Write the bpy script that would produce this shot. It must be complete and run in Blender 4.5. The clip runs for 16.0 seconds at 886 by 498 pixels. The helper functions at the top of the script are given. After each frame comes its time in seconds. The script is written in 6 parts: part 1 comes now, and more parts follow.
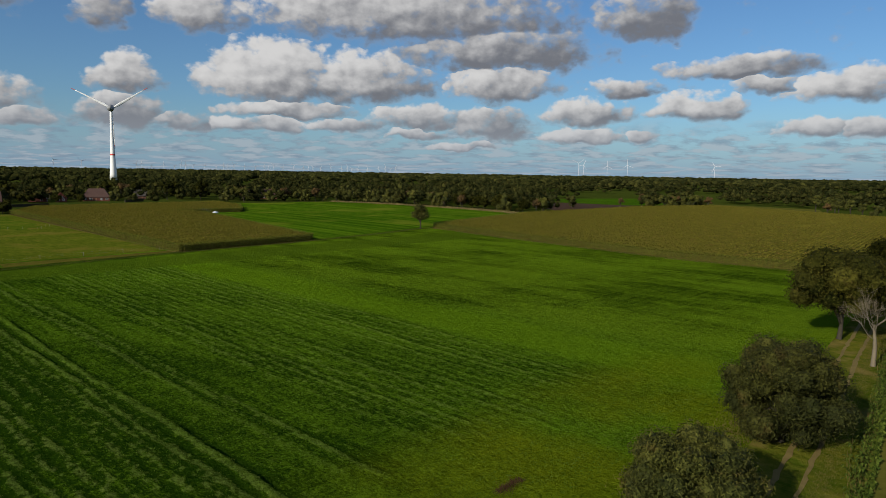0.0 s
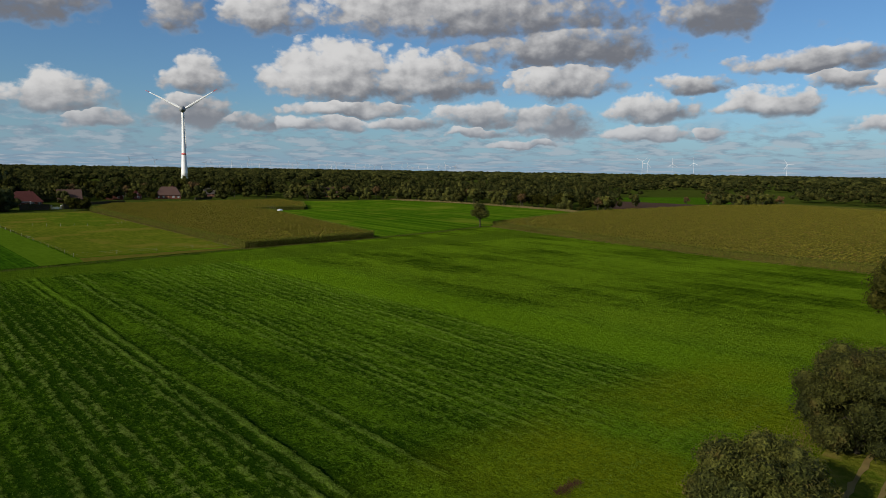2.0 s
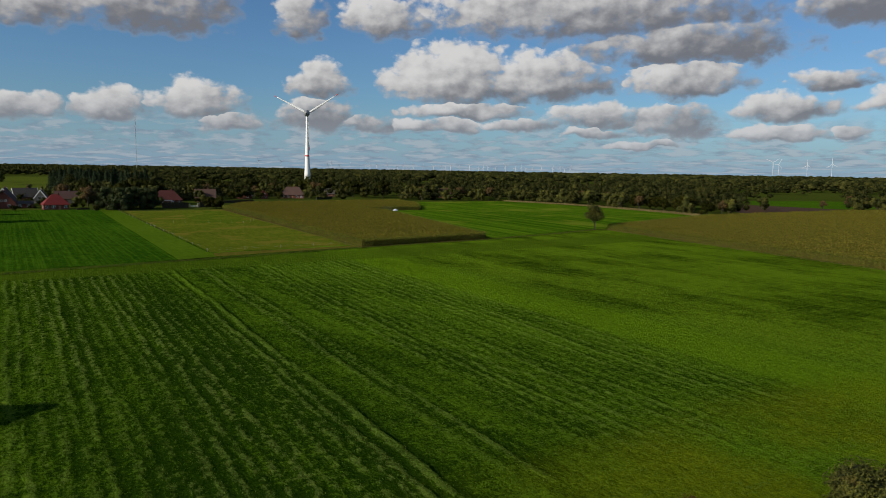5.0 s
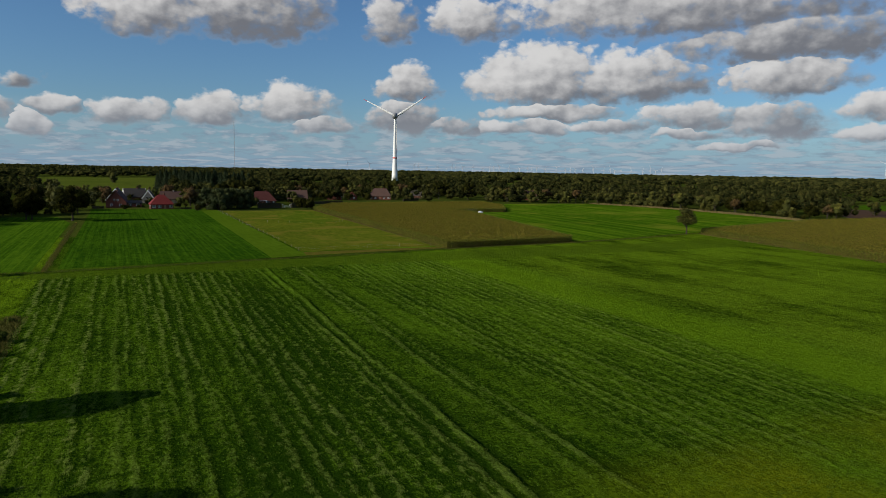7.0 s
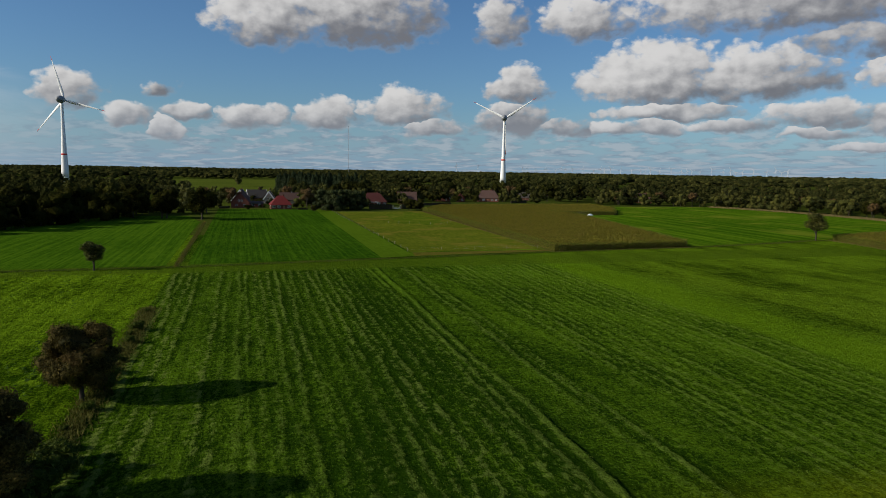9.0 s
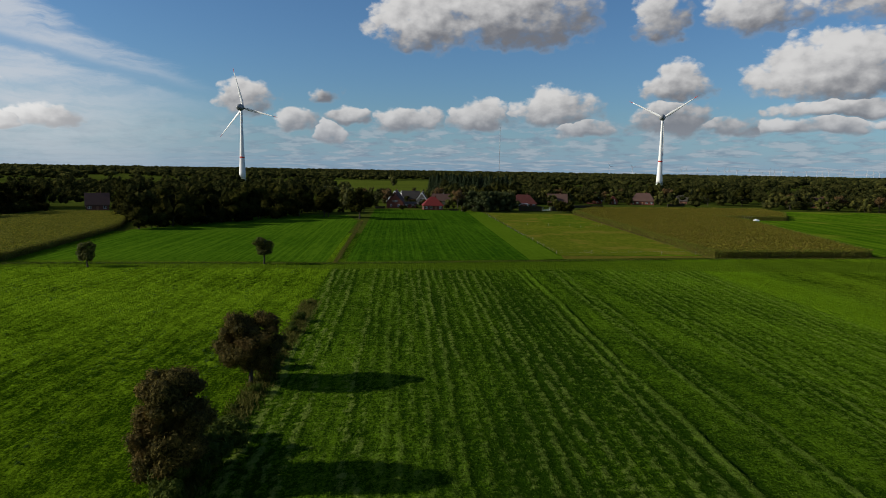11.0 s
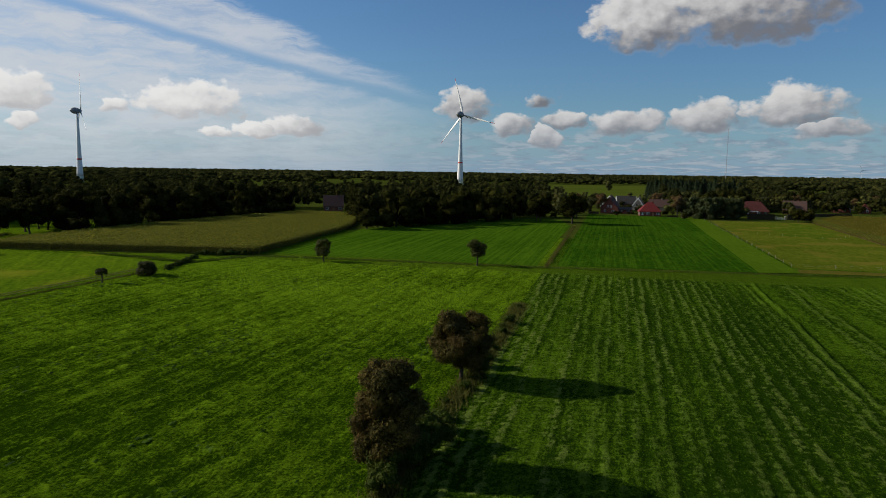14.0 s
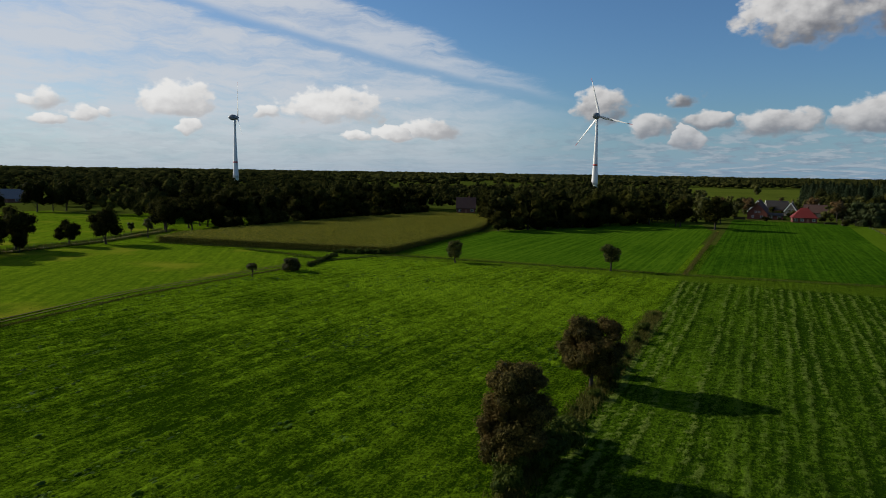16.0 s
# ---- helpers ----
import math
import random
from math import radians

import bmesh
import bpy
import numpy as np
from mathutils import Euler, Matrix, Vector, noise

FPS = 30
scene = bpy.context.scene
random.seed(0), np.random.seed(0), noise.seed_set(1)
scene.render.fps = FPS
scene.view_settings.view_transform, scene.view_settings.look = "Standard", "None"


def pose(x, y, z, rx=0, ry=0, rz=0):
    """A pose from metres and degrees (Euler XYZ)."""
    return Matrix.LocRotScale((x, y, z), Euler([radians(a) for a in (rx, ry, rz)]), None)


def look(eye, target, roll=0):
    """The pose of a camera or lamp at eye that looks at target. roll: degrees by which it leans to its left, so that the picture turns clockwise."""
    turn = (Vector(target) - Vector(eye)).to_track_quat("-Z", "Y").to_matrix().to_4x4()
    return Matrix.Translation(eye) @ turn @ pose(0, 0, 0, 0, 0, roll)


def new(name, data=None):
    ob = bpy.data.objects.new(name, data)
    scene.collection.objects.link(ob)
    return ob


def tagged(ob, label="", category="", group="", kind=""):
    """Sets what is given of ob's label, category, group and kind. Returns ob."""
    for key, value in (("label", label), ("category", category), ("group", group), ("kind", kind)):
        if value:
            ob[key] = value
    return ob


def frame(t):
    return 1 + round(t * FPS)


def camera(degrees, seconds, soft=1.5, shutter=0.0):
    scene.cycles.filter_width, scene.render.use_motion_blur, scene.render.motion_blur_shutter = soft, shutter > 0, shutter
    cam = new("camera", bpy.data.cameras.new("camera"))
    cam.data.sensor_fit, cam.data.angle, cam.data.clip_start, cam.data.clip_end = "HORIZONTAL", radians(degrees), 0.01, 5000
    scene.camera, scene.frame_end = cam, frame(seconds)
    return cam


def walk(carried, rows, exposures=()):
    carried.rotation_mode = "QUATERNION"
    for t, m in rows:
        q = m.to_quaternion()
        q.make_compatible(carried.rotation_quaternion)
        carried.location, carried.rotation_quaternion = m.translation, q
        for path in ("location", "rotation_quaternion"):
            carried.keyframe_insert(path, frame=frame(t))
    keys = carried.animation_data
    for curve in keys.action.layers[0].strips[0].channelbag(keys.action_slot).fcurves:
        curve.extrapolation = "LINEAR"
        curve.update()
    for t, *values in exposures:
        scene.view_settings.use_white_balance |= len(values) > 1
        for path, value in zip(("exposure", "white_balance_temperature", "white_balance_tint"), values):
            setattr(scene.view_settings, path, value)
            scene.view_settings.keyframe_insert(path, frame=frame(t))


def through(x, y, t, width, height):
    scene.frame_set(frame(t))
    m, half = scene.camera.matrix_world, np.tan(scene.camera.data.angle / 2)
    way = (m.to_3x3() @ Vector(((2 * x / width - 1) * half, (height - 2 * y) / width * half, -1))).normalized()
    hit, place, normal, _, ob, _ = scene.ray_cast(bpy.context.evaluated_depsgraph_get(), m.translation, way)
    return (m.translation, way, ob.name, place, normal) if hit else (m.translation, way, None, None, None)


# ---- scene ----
# A hovering aircraft turns on the spot, 24 m over flat farmland.
# y runs along the meadow's swaths, x along the ditch.
EYE = 24.0
cam = camera(66.46, 16.0, soft=0.6)
TURNS = [  # seconds, yaw, pitch, roll
    (0.0, -47.35, -6.44, 0.93),
    (0.5, -46.24, -6.50, 0.88),
    (1.0, -44.87, -6.58, 0.87),
    (1.5, -43.65, -6.61, 0.87),
    (2.0, -42.30, -6.65, 0.86),
    (2.5, -40.76, -6.68, 0.89),
    (3.0, -39.19, -6.68, 0.92),
    (3.5, -37.63, -6.69, 0.93),
    (4.0, -36.09, -6.69, 0.92),
    (6.5, -27.38, -6.66, 0.97),
    (7.0, -25.57, -6.64, 0.97),
    (7.5, -23.78, -6.64, 0.96),
    (8.0, -21.95, -6.62, 0.93),
    (8.5, -20.04, -6.59, 0.90),
    (8.7, -18.78, -6.60, 0.91),
    (9.0, -16.46, -6.62, 0.91),
    (9.2, -14.94, -6.64, 0.91),
    (11.5, -0.96, -6.67, 0.92),
    (12.0, 2.05, -6.67, 0.91),
    (12.5, 5.00, -6.62, 0.91),
    (13.0, 7.99, -6.60, 0.87),
    (13.5, 11.00, -6.57, 0.84),
    (14.0, 14.03, -6.56, 0.83),
    (14.5, 17.06, -6.54, 0.83),
    (15.0, 20.11, -6.53, 0.82),
    (15.5, 23.17, -6.53, 0.86),
    (15.7, 24.32, -6.53, 0.89),
    (16.0, 25.16, -6.52, 0.91),
]
walk(cam, [(t, pose(0, 0, EYE, 90 + pitch, 0, yaw) @ pose(0, 0, 0, 0, 0, roll)) for t, yaw, pitch, roll in TURNS],
     exposures=[(0.0, 0.0), (16.0, 0.0)])

rng = np.random.default_rng(7)


# ---- node helpers ----
def link(nt, value, socket):
    if isinstance(value, bpy.types.NodeSocket):
        nt.links.new(value, socket)
    elif value is not None:
        socket.default_value = value


def math_node(nt, op, a, b=None, c=None, clamp=False):
    n = nt.nodes.new("ShaderNodeMath")
    n.operation, n.use_clamp = op, clamp
    for i, v in enumerate((a, b, c)):
        link(nt, v, n.inputs[i])
    return n.outputs[0]


def vec_node(nt, op, a, b=None, scale=None):
    n = nt.nodes.new("ShaderNodeVectorMath")
    n.operation = op
    link(nt, a, n.inputs[0])
    link(nt, b, n.inputs[1])
    if scale is not None:
        link(nt, scale, n.inputs["Scale"])
    return n.outputs["Value"] if op in ("DOT_PRODUCT", "LENGTH") else n.outputs["Vector"]


def mix_colour(nt, fac, a, b, blend="MIX"):
    n = nt.nodes.new("ShaderNodeMix")
    n.data_type, n.blend_type = "RGBA", blend
    link(nt, fac, n.inputs[0])
    link(nt, (*a, 1) if isinstance(a, tuple) and len(a) == 3 else a, n.inputs[6])
    link(nt, (*b, 1) if isinstance(b, tuple) and len(b) == 3 else b, n.inputs[7])
    return n.outputs[2]


def mix_value(nt, fac, a, b):
    n = nt.nodes.new("ShaderNodeMix")
    link(nt, fac, n.inputs[0])
    link(nt, a, n.inputs[2])
    link(nt, b, n.inputs[3])
    return n.outputs[0]


def noise_node(nt, vec, scale, detail=3.0, rough=0.55):
    n = nt.nodes.new("ShaderNodeTexNoise")
    link(nt, vec, n.inputs["Vector"])
    n.inputs["Scale"].default_value, n.inputs["Detail"].default_value, n.inputs["Roughness"].default_value = scale, detail, rough
    return n.outputs["Fac"]


def step_node(nt, value, lo, hi, to_lo=0.0, to_hi=1.0):
    n = nt.nodes.new("ShaderNodeMapRange")
    n.interpolation_type = "SMOOTHSTEP"
    for i, v in enumerate((value, lo, hi, to_lo, to_hi)):
        link(nt, v, n.inputs[i])
    return n.outputs[0]


def combine(nt, x, y, z):
    n = nt.nodes.new("ShaderNodeCombineXYZ")
    for i, v in enumerate((x, y, z)):
        link(nt, v, n.inputs[i])
    return n.outputs[0]


def material(name):
    m = bpy.data.materials.new(name)
    m.use_nodes = True
    nt = m.node_tree
    return m, nt, nt.nodes["Principled BSDF"]


def object_coords(nt):
    return nt.nodes.new("ShaderNodeTexCoord").outputs["Object"]


def bump(nt, height, strength, distance, bsdf):
    n = nt.nodes.new("ShaderNodeBump")
    n.inputs["Strength"].default_value, n.inputs["Distance"].default_value = strength, distance
    link(nt, height, n.inputs["Height"])
    nt.links.new(n.outputs[0], bsdf.inputs["Normal"])


# ---- sky and sun ----
SUN_EL, SUN_AZ = 24.0, 91.0  # degrees above the horizon, and to the left of +y
sun = new("sun", bpy.data.lights.new("sun", "SUN"))
sun.data.energy, sun.data.angle, sun.data.color = 5.0, radians(0.55), (1.0, 0.93, 0.8)
sun.matrix_world = look((0, 0, 0), (math.sin(radians(SUN_AZ)) * math.cos(radians(SUN_EL)), -math.cos(radians(SUN_AZ)) * math.cos(radians(SUN_EL)), -math.sin(radians(SUN_EL))))

# Fair-weather clouds: azimuth to the left of +y, height of the flat base, half width, height over the base, in degrees; sunlit share.
CLOUDS_HIGH = [
    (-33.6, 5.3, 5.9, 5.0, 0.20), (-40.6, 5.6, 6.2, 4.0, -0.05), (-51.9, 5.8, 4.7, 3.5, 0.10), (-52.0, 8.1, 8.6, 4.2, -0.40), (-44.3, 10.4, 14.2, 5.6, -0.05),
    (-63.4, 10.5, 4.2, 4.0, -0.55), (-22.2, 5.6, 2.6, 2.9, 0.10), (-22.2, 2.9, 3.5, 2.8, -0.45), (-20.9, 10.0, 2.0, 3.9, -0.20), (-27.8, 10.4, 3.4, 3.6, 0.10),
    (-2.6, 9.6, 4.6, 5.6, 0.20), (-9.6, 9.9, 6.7, 5.2, -0.22),
]
CLOUDS_LOW = [
    (-34.1, 4.3, 4.8, 1.6, 0.10), (-32.0, 3.0, 3.7, 1.6, 0.10), (-38.6, 3.2, 2.7, 1.4, -0.10), (-45.0, 3.5, 3.7, 2.4, -0.05), (-51.2, 2.8, 3.4, 3.0, -0.40),
    (-25.9, 3.0, 2.5, 1.6, -0.35), (-58.9, 4.0, 3.3, 2.4, 0.00), (-67.7, 4.4, 2.9, 2.3, 0.05), (-71.0, 7.4, 5.4, 2.1, -0.25), (-58.8, 2.5, 3.1, 1.4, 0.10),
    (-63.2, 2.7, 1.1, 1.0, 0.10), (-75.4, 3.0, 2.2, 1.7, 0.10), (-79.1, 2.9, 2.0, 1.6, 0.00), (-77.5, 5.4, 3.4, 3.0, 0.10), (-72.0, 6.3, 2.1, 1.6, -0.10),
    (-62.3, 6.2, 2.4, 1.6, -0.30), (-45.3, 2.8, 2.3, 0.9, -0.20), (-48.5, 1.9, 2.7, 0.8, 0.05),
]
CLOUDS_WEST = [
    (8.2, 2.8, 1.8, 2.0, 0.00), (5.6, 1.9, 1.1, 2.0, -0.05), (3.9, 3.7, 1.9, 1.4, -0.10), (-0.8, 3.1, 3.2, 2.1, 0.05), (-6.8, 3.4, 2.9, 2.4, 0.05),
    (-13.0, 3.8, 3.9, 2.9, 0.10), (-15.4, 2.6, 2.4, 1.8, -0.10), (6.0, 5.2, 1.3, 1.6, -0.20), (12.2, 4.2, 2.3, 2.6, 0.05), (8.1, 2.8, 1.5, 2.0, 0.00),
    (5.5, 2.0, 1.3, 1.7, 0.00), (33.8, 3.8, 4.3, 2.8, 0.15),
]
CLOUDS_VEIL = [
    (46.2, 4.0, 2.9, 2.6, 0.15), (45.4, 2.8, 1.3, 1.1, 0.15), (39.4, 4.0, 1.1, 1.2, 0.10), (32.5, 2.4, 1.5, 0.8, 0.10), (29.7, 2.5, 1.6, 1.3, 0.10),
    (26.3, 2.8, 2.1, 1.6, 0.15), (55.5, 4.1, 1.4, 1.4, 0.10), (55.3, 3.0, 1.1, 0.9, 0.10), (52.7, 3.4, 1.3, 0.9, 0.10), (51.5, 3.6, 1.0, 0.9, 0.10),
]


def make_world():
    world = bpy.data.worlds.new("sky")
    scene.world = world
    world.use_nodes = True
    nt = world.node_tree
    back = nt.nodes["Background"]
    sky = nt.nodes.new("ShaderNodeTexSky")
    sky.sky_type, sky.sun_disc = "NISHITA", False
    sky.sun_elevation, sky.sun_rotation = radians(SUN_EL), radians(-SUN_AZ)
    sky.air_density, sky.dust_density, sky.ozone_density, sky.altitude = 1.0, 0.6, 2.2, 20
    way = nt.nodes.new("ShaderNodeTexCoord").outputs["Generated"]
    split = nt.nodes.new("ShaderNodeSeparateXYZ")
    link(nt, way, split.inputs[0])
    x, y, z = split.outputs
    az = math_node(nt, "MULTIPLY", math_node(nt, "ARCTAN2", math_node(nt, "MULTIPLY", x, -1.0), y), 57.2958)
    el = math_node(nt, "MULTIPLY", math_node(nt, "ARCSINE", z), 57.2958)
    plain = combine(nt, az, el, 0.0)
    stretched = combine(nt, az, math_node(nt, "MULTIPLY", el, 1.35), 0.0)
    # warp of the outlines
    wob = nt.nodes.new("ShaderNodeTexNoise")
    link(nt, stretched, wob.inputs["Vector"])
    wob.inputs["Scale"].default_value, wob.inputs["Detail"].default_value, wob.inputs["Roughness"].default_value = 0.42, 3.0, 0.5
    shift = vec_node(nt, "MULTIPLY", vec_node(nt, "SUBTRACT", wob.outputs["Color"], (0.5, 0.5, 0.5)), (3.4, 1.5, 0.0))
    p = vec_node(nt, "ADD", plain, shift)
    # heaped puffs: broad swellings, rounded heads and fine fraying
    broad = noise_node(nt, stretched, 0.36, 6.0, 0.56)
    heads = nt.nodes.new("ShaderNodeTexVoronoi")
    heads.feature = "SMOOTH_F1"
    link(nt, vec_node(nt, "ADD", stretched, vec_node(nt, "MULTIPLY", shift, (0.35, 0.35, 0))), heads.inputs["Vector"])
    heads.inputs["Scale"].default_value, heads.inputs["Detail"].default_value, heads.inputs["Smoothness"].default_value = 0.95, 2.0, 0.6
    billow = math_node(nt, "ADD", broad, math_node(nt, "MULTIPLY", math_node(nt, "SUBTRACT", 0.45, heads.outputs["Distance"]), 0.26))
    here = noise_node(nt, stretched, 0.5, 4.0, 0.5)
    sunward = noise_node(nt, vec_node(nt, "ADD", stretched, (0.5, 0.62, 0.0)), 0.5, 4.0, 0.5)
    body, shade = None, None
    spread = [(a, e, 1.2 * w, 0.86 * h, light) for a, e, w, h, light in CLOUDS_LOW]
    for a, e, w, h, light in CLOUDS_HIGH + spread + CLOUDS_WEST + CLOUDS_VEIL:
        q = vec_node(nt, "MULTIPLY", vec_node(nt, "SUBTRACT", p, (a, e + 0.3 * h, 0)), (0.90 / w, 1.26 / h, 0))
        q = vec_node(nt, "MINIMUM", q, vec_node(nt, "MULTIPLY", q, (1.0, 2.1, 1.0)))  # flat below
        d = math_node(nt, "SUBTRACT", 1.0, vec_node(nt, "DOT_PRODUCT", q, q))
        s = math_node(nt, "ADD", vec_node(nt, "DOT_PRODUCT", q, (0.5, 1.2, 0.0)), light)
        if body is None:
            body, shade = d, s
        else:
            shade = mix_value(nt, step_node(nt, math_node(nt, "SUBTRACT", d, body), -0.12, 0.12), shade, s)
            body = math_node(nt, "MAXIMUM", body, d)
    # stray scraps between the clouds
    stray = math_node(nt, "MULTIPLY", step_node(nt, az, -16.0, -34.0), step_node(nt, el, 2.5, 6.0))
    stray = math_node(nt, "MULTIPLY_ADD", stray, 2.78, -3.0)
    shade = mix_value(nt, math_node(nt, "GREATER_THAN", stray, body), shade, -0.1)
    body = math_node(nt, "MAXIMUM", body, stray)
    dens = math_node(nt, "ADD", body, math_node(nt, "MULTIPLY", math_node(nt, "SUBTRACT", billow, 0.36), 2.0))
    lit = math_node(nt, "ADD", shade, math_node(nt, "MULTIPLY", math_node(nt, "SUBTRACT", here, sunward), 1.7))
    lit = math_node(nt, "MULTIPLY_ADD", math_node(nt, "SUBTRACT", 0.45, heads.outputs["Distance"]), 0.3, lit)
    lit = step_node(nt, lit, -0.85, 1.1)
    crisp = step_node(nt, lit, 0.15, 0.75, 1.0, 0.48)  # frayed grey bases, firm sunlit heads
    cover = math_node(nt, "MULTIPLY", step_node(nt, dens, 0.0, crisp), 0.97)
    thin = step_node(nt, dens, 0.7, 0.05)
    lit = math_node(nt, "MAXIMUM", lit, math_node(nt, "MULTIPLY", thin, 0.36))
    west = step_node(nt, az, 12.0, 32.0)
    cumulus = mix_colour(nt, lit, mix_colour(nt, west, (0.165, 0.17, 0.19), (0.47, 0.47, 0.48)), mix_colour(nt, west, (0.66, 0.65, 0.64), (0.79, 0.785, 0.775)))
    cumulus = mix_colour(nt, math_node(nt, "MULTIPLY", step_node(nt, el, 6.5, 1.0, 0.0, 0.45), math_node(nt, "SUBTRACT", 1.0, west)), cumulus, (0.35, 0.40, 0.47))
    # flat layer of small clouds towards the horizon
    rise = math_node(nt, "MULTIPLY", math_node(nt, "LOGARITHM", math_node(nt, "ADD", math_node(nt, "MAXIMUM", el, 0.0), 0.6), 2.718), 10.5)
    flat = combine(nt, math_node(nt, "MULTIPLY", az, 0.95), rise, 0.0)
    layer = noise_node(nt, flat, 0.42, 5.0, 0.56)
    low = math_node(nt, "MULTIPLY", step_node(nt, el, 5.0, 2.6), step_node(nt, az, 22.0, 2.0, 0.25, 1.0))
    layer_cover = math_node(nt, "MULTIPLY", step_node(nt, layer, 0.42, 0.58), math_node(nt, "MULTIPLY", low, 0.66))
    layer_colour = mix_colour(nt, step_node(nt, math_node(nt, "SUBTRACT", layer, noise_node(nt, vec_node(nt, "ADD", flat, (0.2, 0.6, 0.0)), 0.5, 4.0, 0.55)), -0.10, 0.16), (0.19, 0.245, 0.325), (0.385, 0.43, 0.48))
    # ice-cloud veil in the west: a band that sinks to the right, parted by a thin blue gap from the sheet below it
    rot = nt.nodes.new("ShaderNodeMapping")
    link(nt, vec_node(nt, "ADD", plain, vec_node(nt, "MULTIPLY", shift, (0.9, 0.9, 0))), rot.inputs[0])
    rot.inputs["Rotation"].default_value, rot.inputs["Scale"].default_value = (0, 0, radians(-17)), (0.13, 0.62, 1)
    streaks = noise_node(nt, rot.outputs[0], 1.0, 8.0, 0.66)
    fray = math_node(nt, "MULTIPLY", math_node(nt, "SUBTRACT", streaks, 0.5), 3.6)
    edge = math_node(nt, "ADD", math_node(nt, "SUBTRACT", math_node(nt, "MULTIPLY_ADD", az, 0.41, 0.3), el), fray)
    veil = step_node(nt, edge, -0.3, 1.3)
    rift = math_node(nt, "ADD", math_node(nt, "SUBTRACT", math_node(nt, "MULTIPLY_ADD", az, 0.229, 1.9), el), math_node(nt, "MULTIPLY", fray, 0.45))
    gap = math_node(nt, "MULTIPLY", step_node(nt, rift, -0.75, -0.1), step_node(nt, rift, 0.7, 0.05))
    veil = math_node(nt, "MULTIPLY", veil, math_node(nt, "MULTIPLY_ADD", gap, -0.72, 1.0))
    veil = math_node(nt, "MULTIPLY", veil, step_node(nt, az, 10.0, 27.0))
    veil = math_node(nt, "MULTIPLY", veil, step_node(nt, streaks, 0.3, 0.62, 0.45, 0.95))
    veil = math_node(nt, "MULTIPLY", veil, step_node(nt, el, -0.5, 4.5, 0.55, 1.0))
    # haze near the horizon
    haze = step_node(nt, el, 5.5, -0.5)
    base = vec_node(nt, "MULTIPLY", sky.outputs[0], (0.049, 0.070, 0.091))
    base = mix_colour(nt, math_node(nt, "MULTIPLY", haze, 0.6), base, (0.235, 0.38, 0.565))
    base = mix_colour(nt, math_node(nt, "MULTIPLY", veil, step_node(nt, az, 15.0, 42.0, 0.70, 0.92)), base, (0.585, 0.61, 0.65))
    base = mix_colour(nt, layer_cover, base, layer_colour)
    base = mix_colour(nt, cover, base, cumulus)
    link(nt, base, back.inputs["Color"])
    back.inputs["Strength"].default_value = 1.0


make_world()


# ---- mesh helpers ----
def mesh_from(name, verts, faces, mats=(), smooth=False, index=None):
    """verts (n, 3); faces: an (m, k) array, or a list of such arrays."""
    me = bpy.data.meshes.new(name)
    verts = np.asarray(verts, np.float32)
    groups = [np.asarray(f, np.int32) for f in (faces if isinstance(faces, list) else [faces]) if len(f)]
    loops = np.concatenate([f.ravel() for f in groups])
    total = np.concatenate([np.full(len(f), f.shape[1], np.int32) for f in groups])
    start = np.concatenate([[0], np.cumsum(total)[:-1]]).astype(np.int32)
    me.vertices.add(len(verts))
    me.vertices.foreach_set("co", verts.ravel())
    me.loops.add(len(loops))
    me.loops.foreach_set("vertex_index", loops)
    me.polygons.add(len(total))
    me.polygons.foreach_set("loop_start", start)
    me.polygons.foreach_set("loop_total", total)
    for m in mats:
        me.materials.append(m)
    if index is not None:
        me.polygons.foreach_set("material_index", np.asarray(index, np.int32))
    me.polygons.foreach_set("use_smooth", np.full(len(total), smooth))
    me.update(calc_edges=True)
    me.validate()
    return me


def empty_at(name, m):
    ob = new(name)
    ob.matrix_basis = m
    return ob


def child(name, me, parent, label=""):
    ob = new(name, me)
    ob.parent = parent
    return tagged(ob, label) if label else ob


def part(name, bm, mat, parent, label="", smooth=False):
    me = bpy.data.meshes.new(name)
    for f in bm.faces:
        f.smooth = smooth
    bm.to_mesh(me)
    bm.free()
    me.materials.append(mat)
    return child(name, me, parent, label)


def join_parts(pieces):
    """One (verts, faces) out of several with faces of the same size."""
    vs, fs, n = [], [], 0
    for v, f in pieces:
        vs.append(v)
        fs.append(np.asarray(f) + n)
        n += len(v)
    return np.concatenate(vs), np.concatenate(fs)


def tube(points, radii, sides=7):
    """A tapered tube along points, as verts and quads."""
    points = np.asarray(points, float)
    ring = np.linspace(0, 2 * np.pi, sides, endpoint=False)
    verts = []
    for i, p in enumerate(points):
        d = points[min(i + 1, len(points) - 1)] - points[max(i - 1, 0)]
        d /= np.linalg.norm(d) + 1e-9
        a = np.cross(d, (0.31, 0.95, 0.05) if abs(d[2]) > 0.8 else (0, 0, 1))
        a /= np.linalg.norm(a)
        b = np.cross(d, a)
        verts.append(p + radii[i] * (np.cos(ring)[:, None] * a + np.sin(ring)[:, None] * b))
    faces = [(i * sides + j, i * sides + (j + 1) % sides, (i + 1) * sides + (j + 1) % sides, (i + 1) * sides + j)
             for i in range(len(points) - 1) for j in range(sides)]
    return np.concatenate(verts), np.array(faces)


def unit(v):
    return v / (np.linalg.norm(v, axis=-1, keepdims=True) + 1e-9)


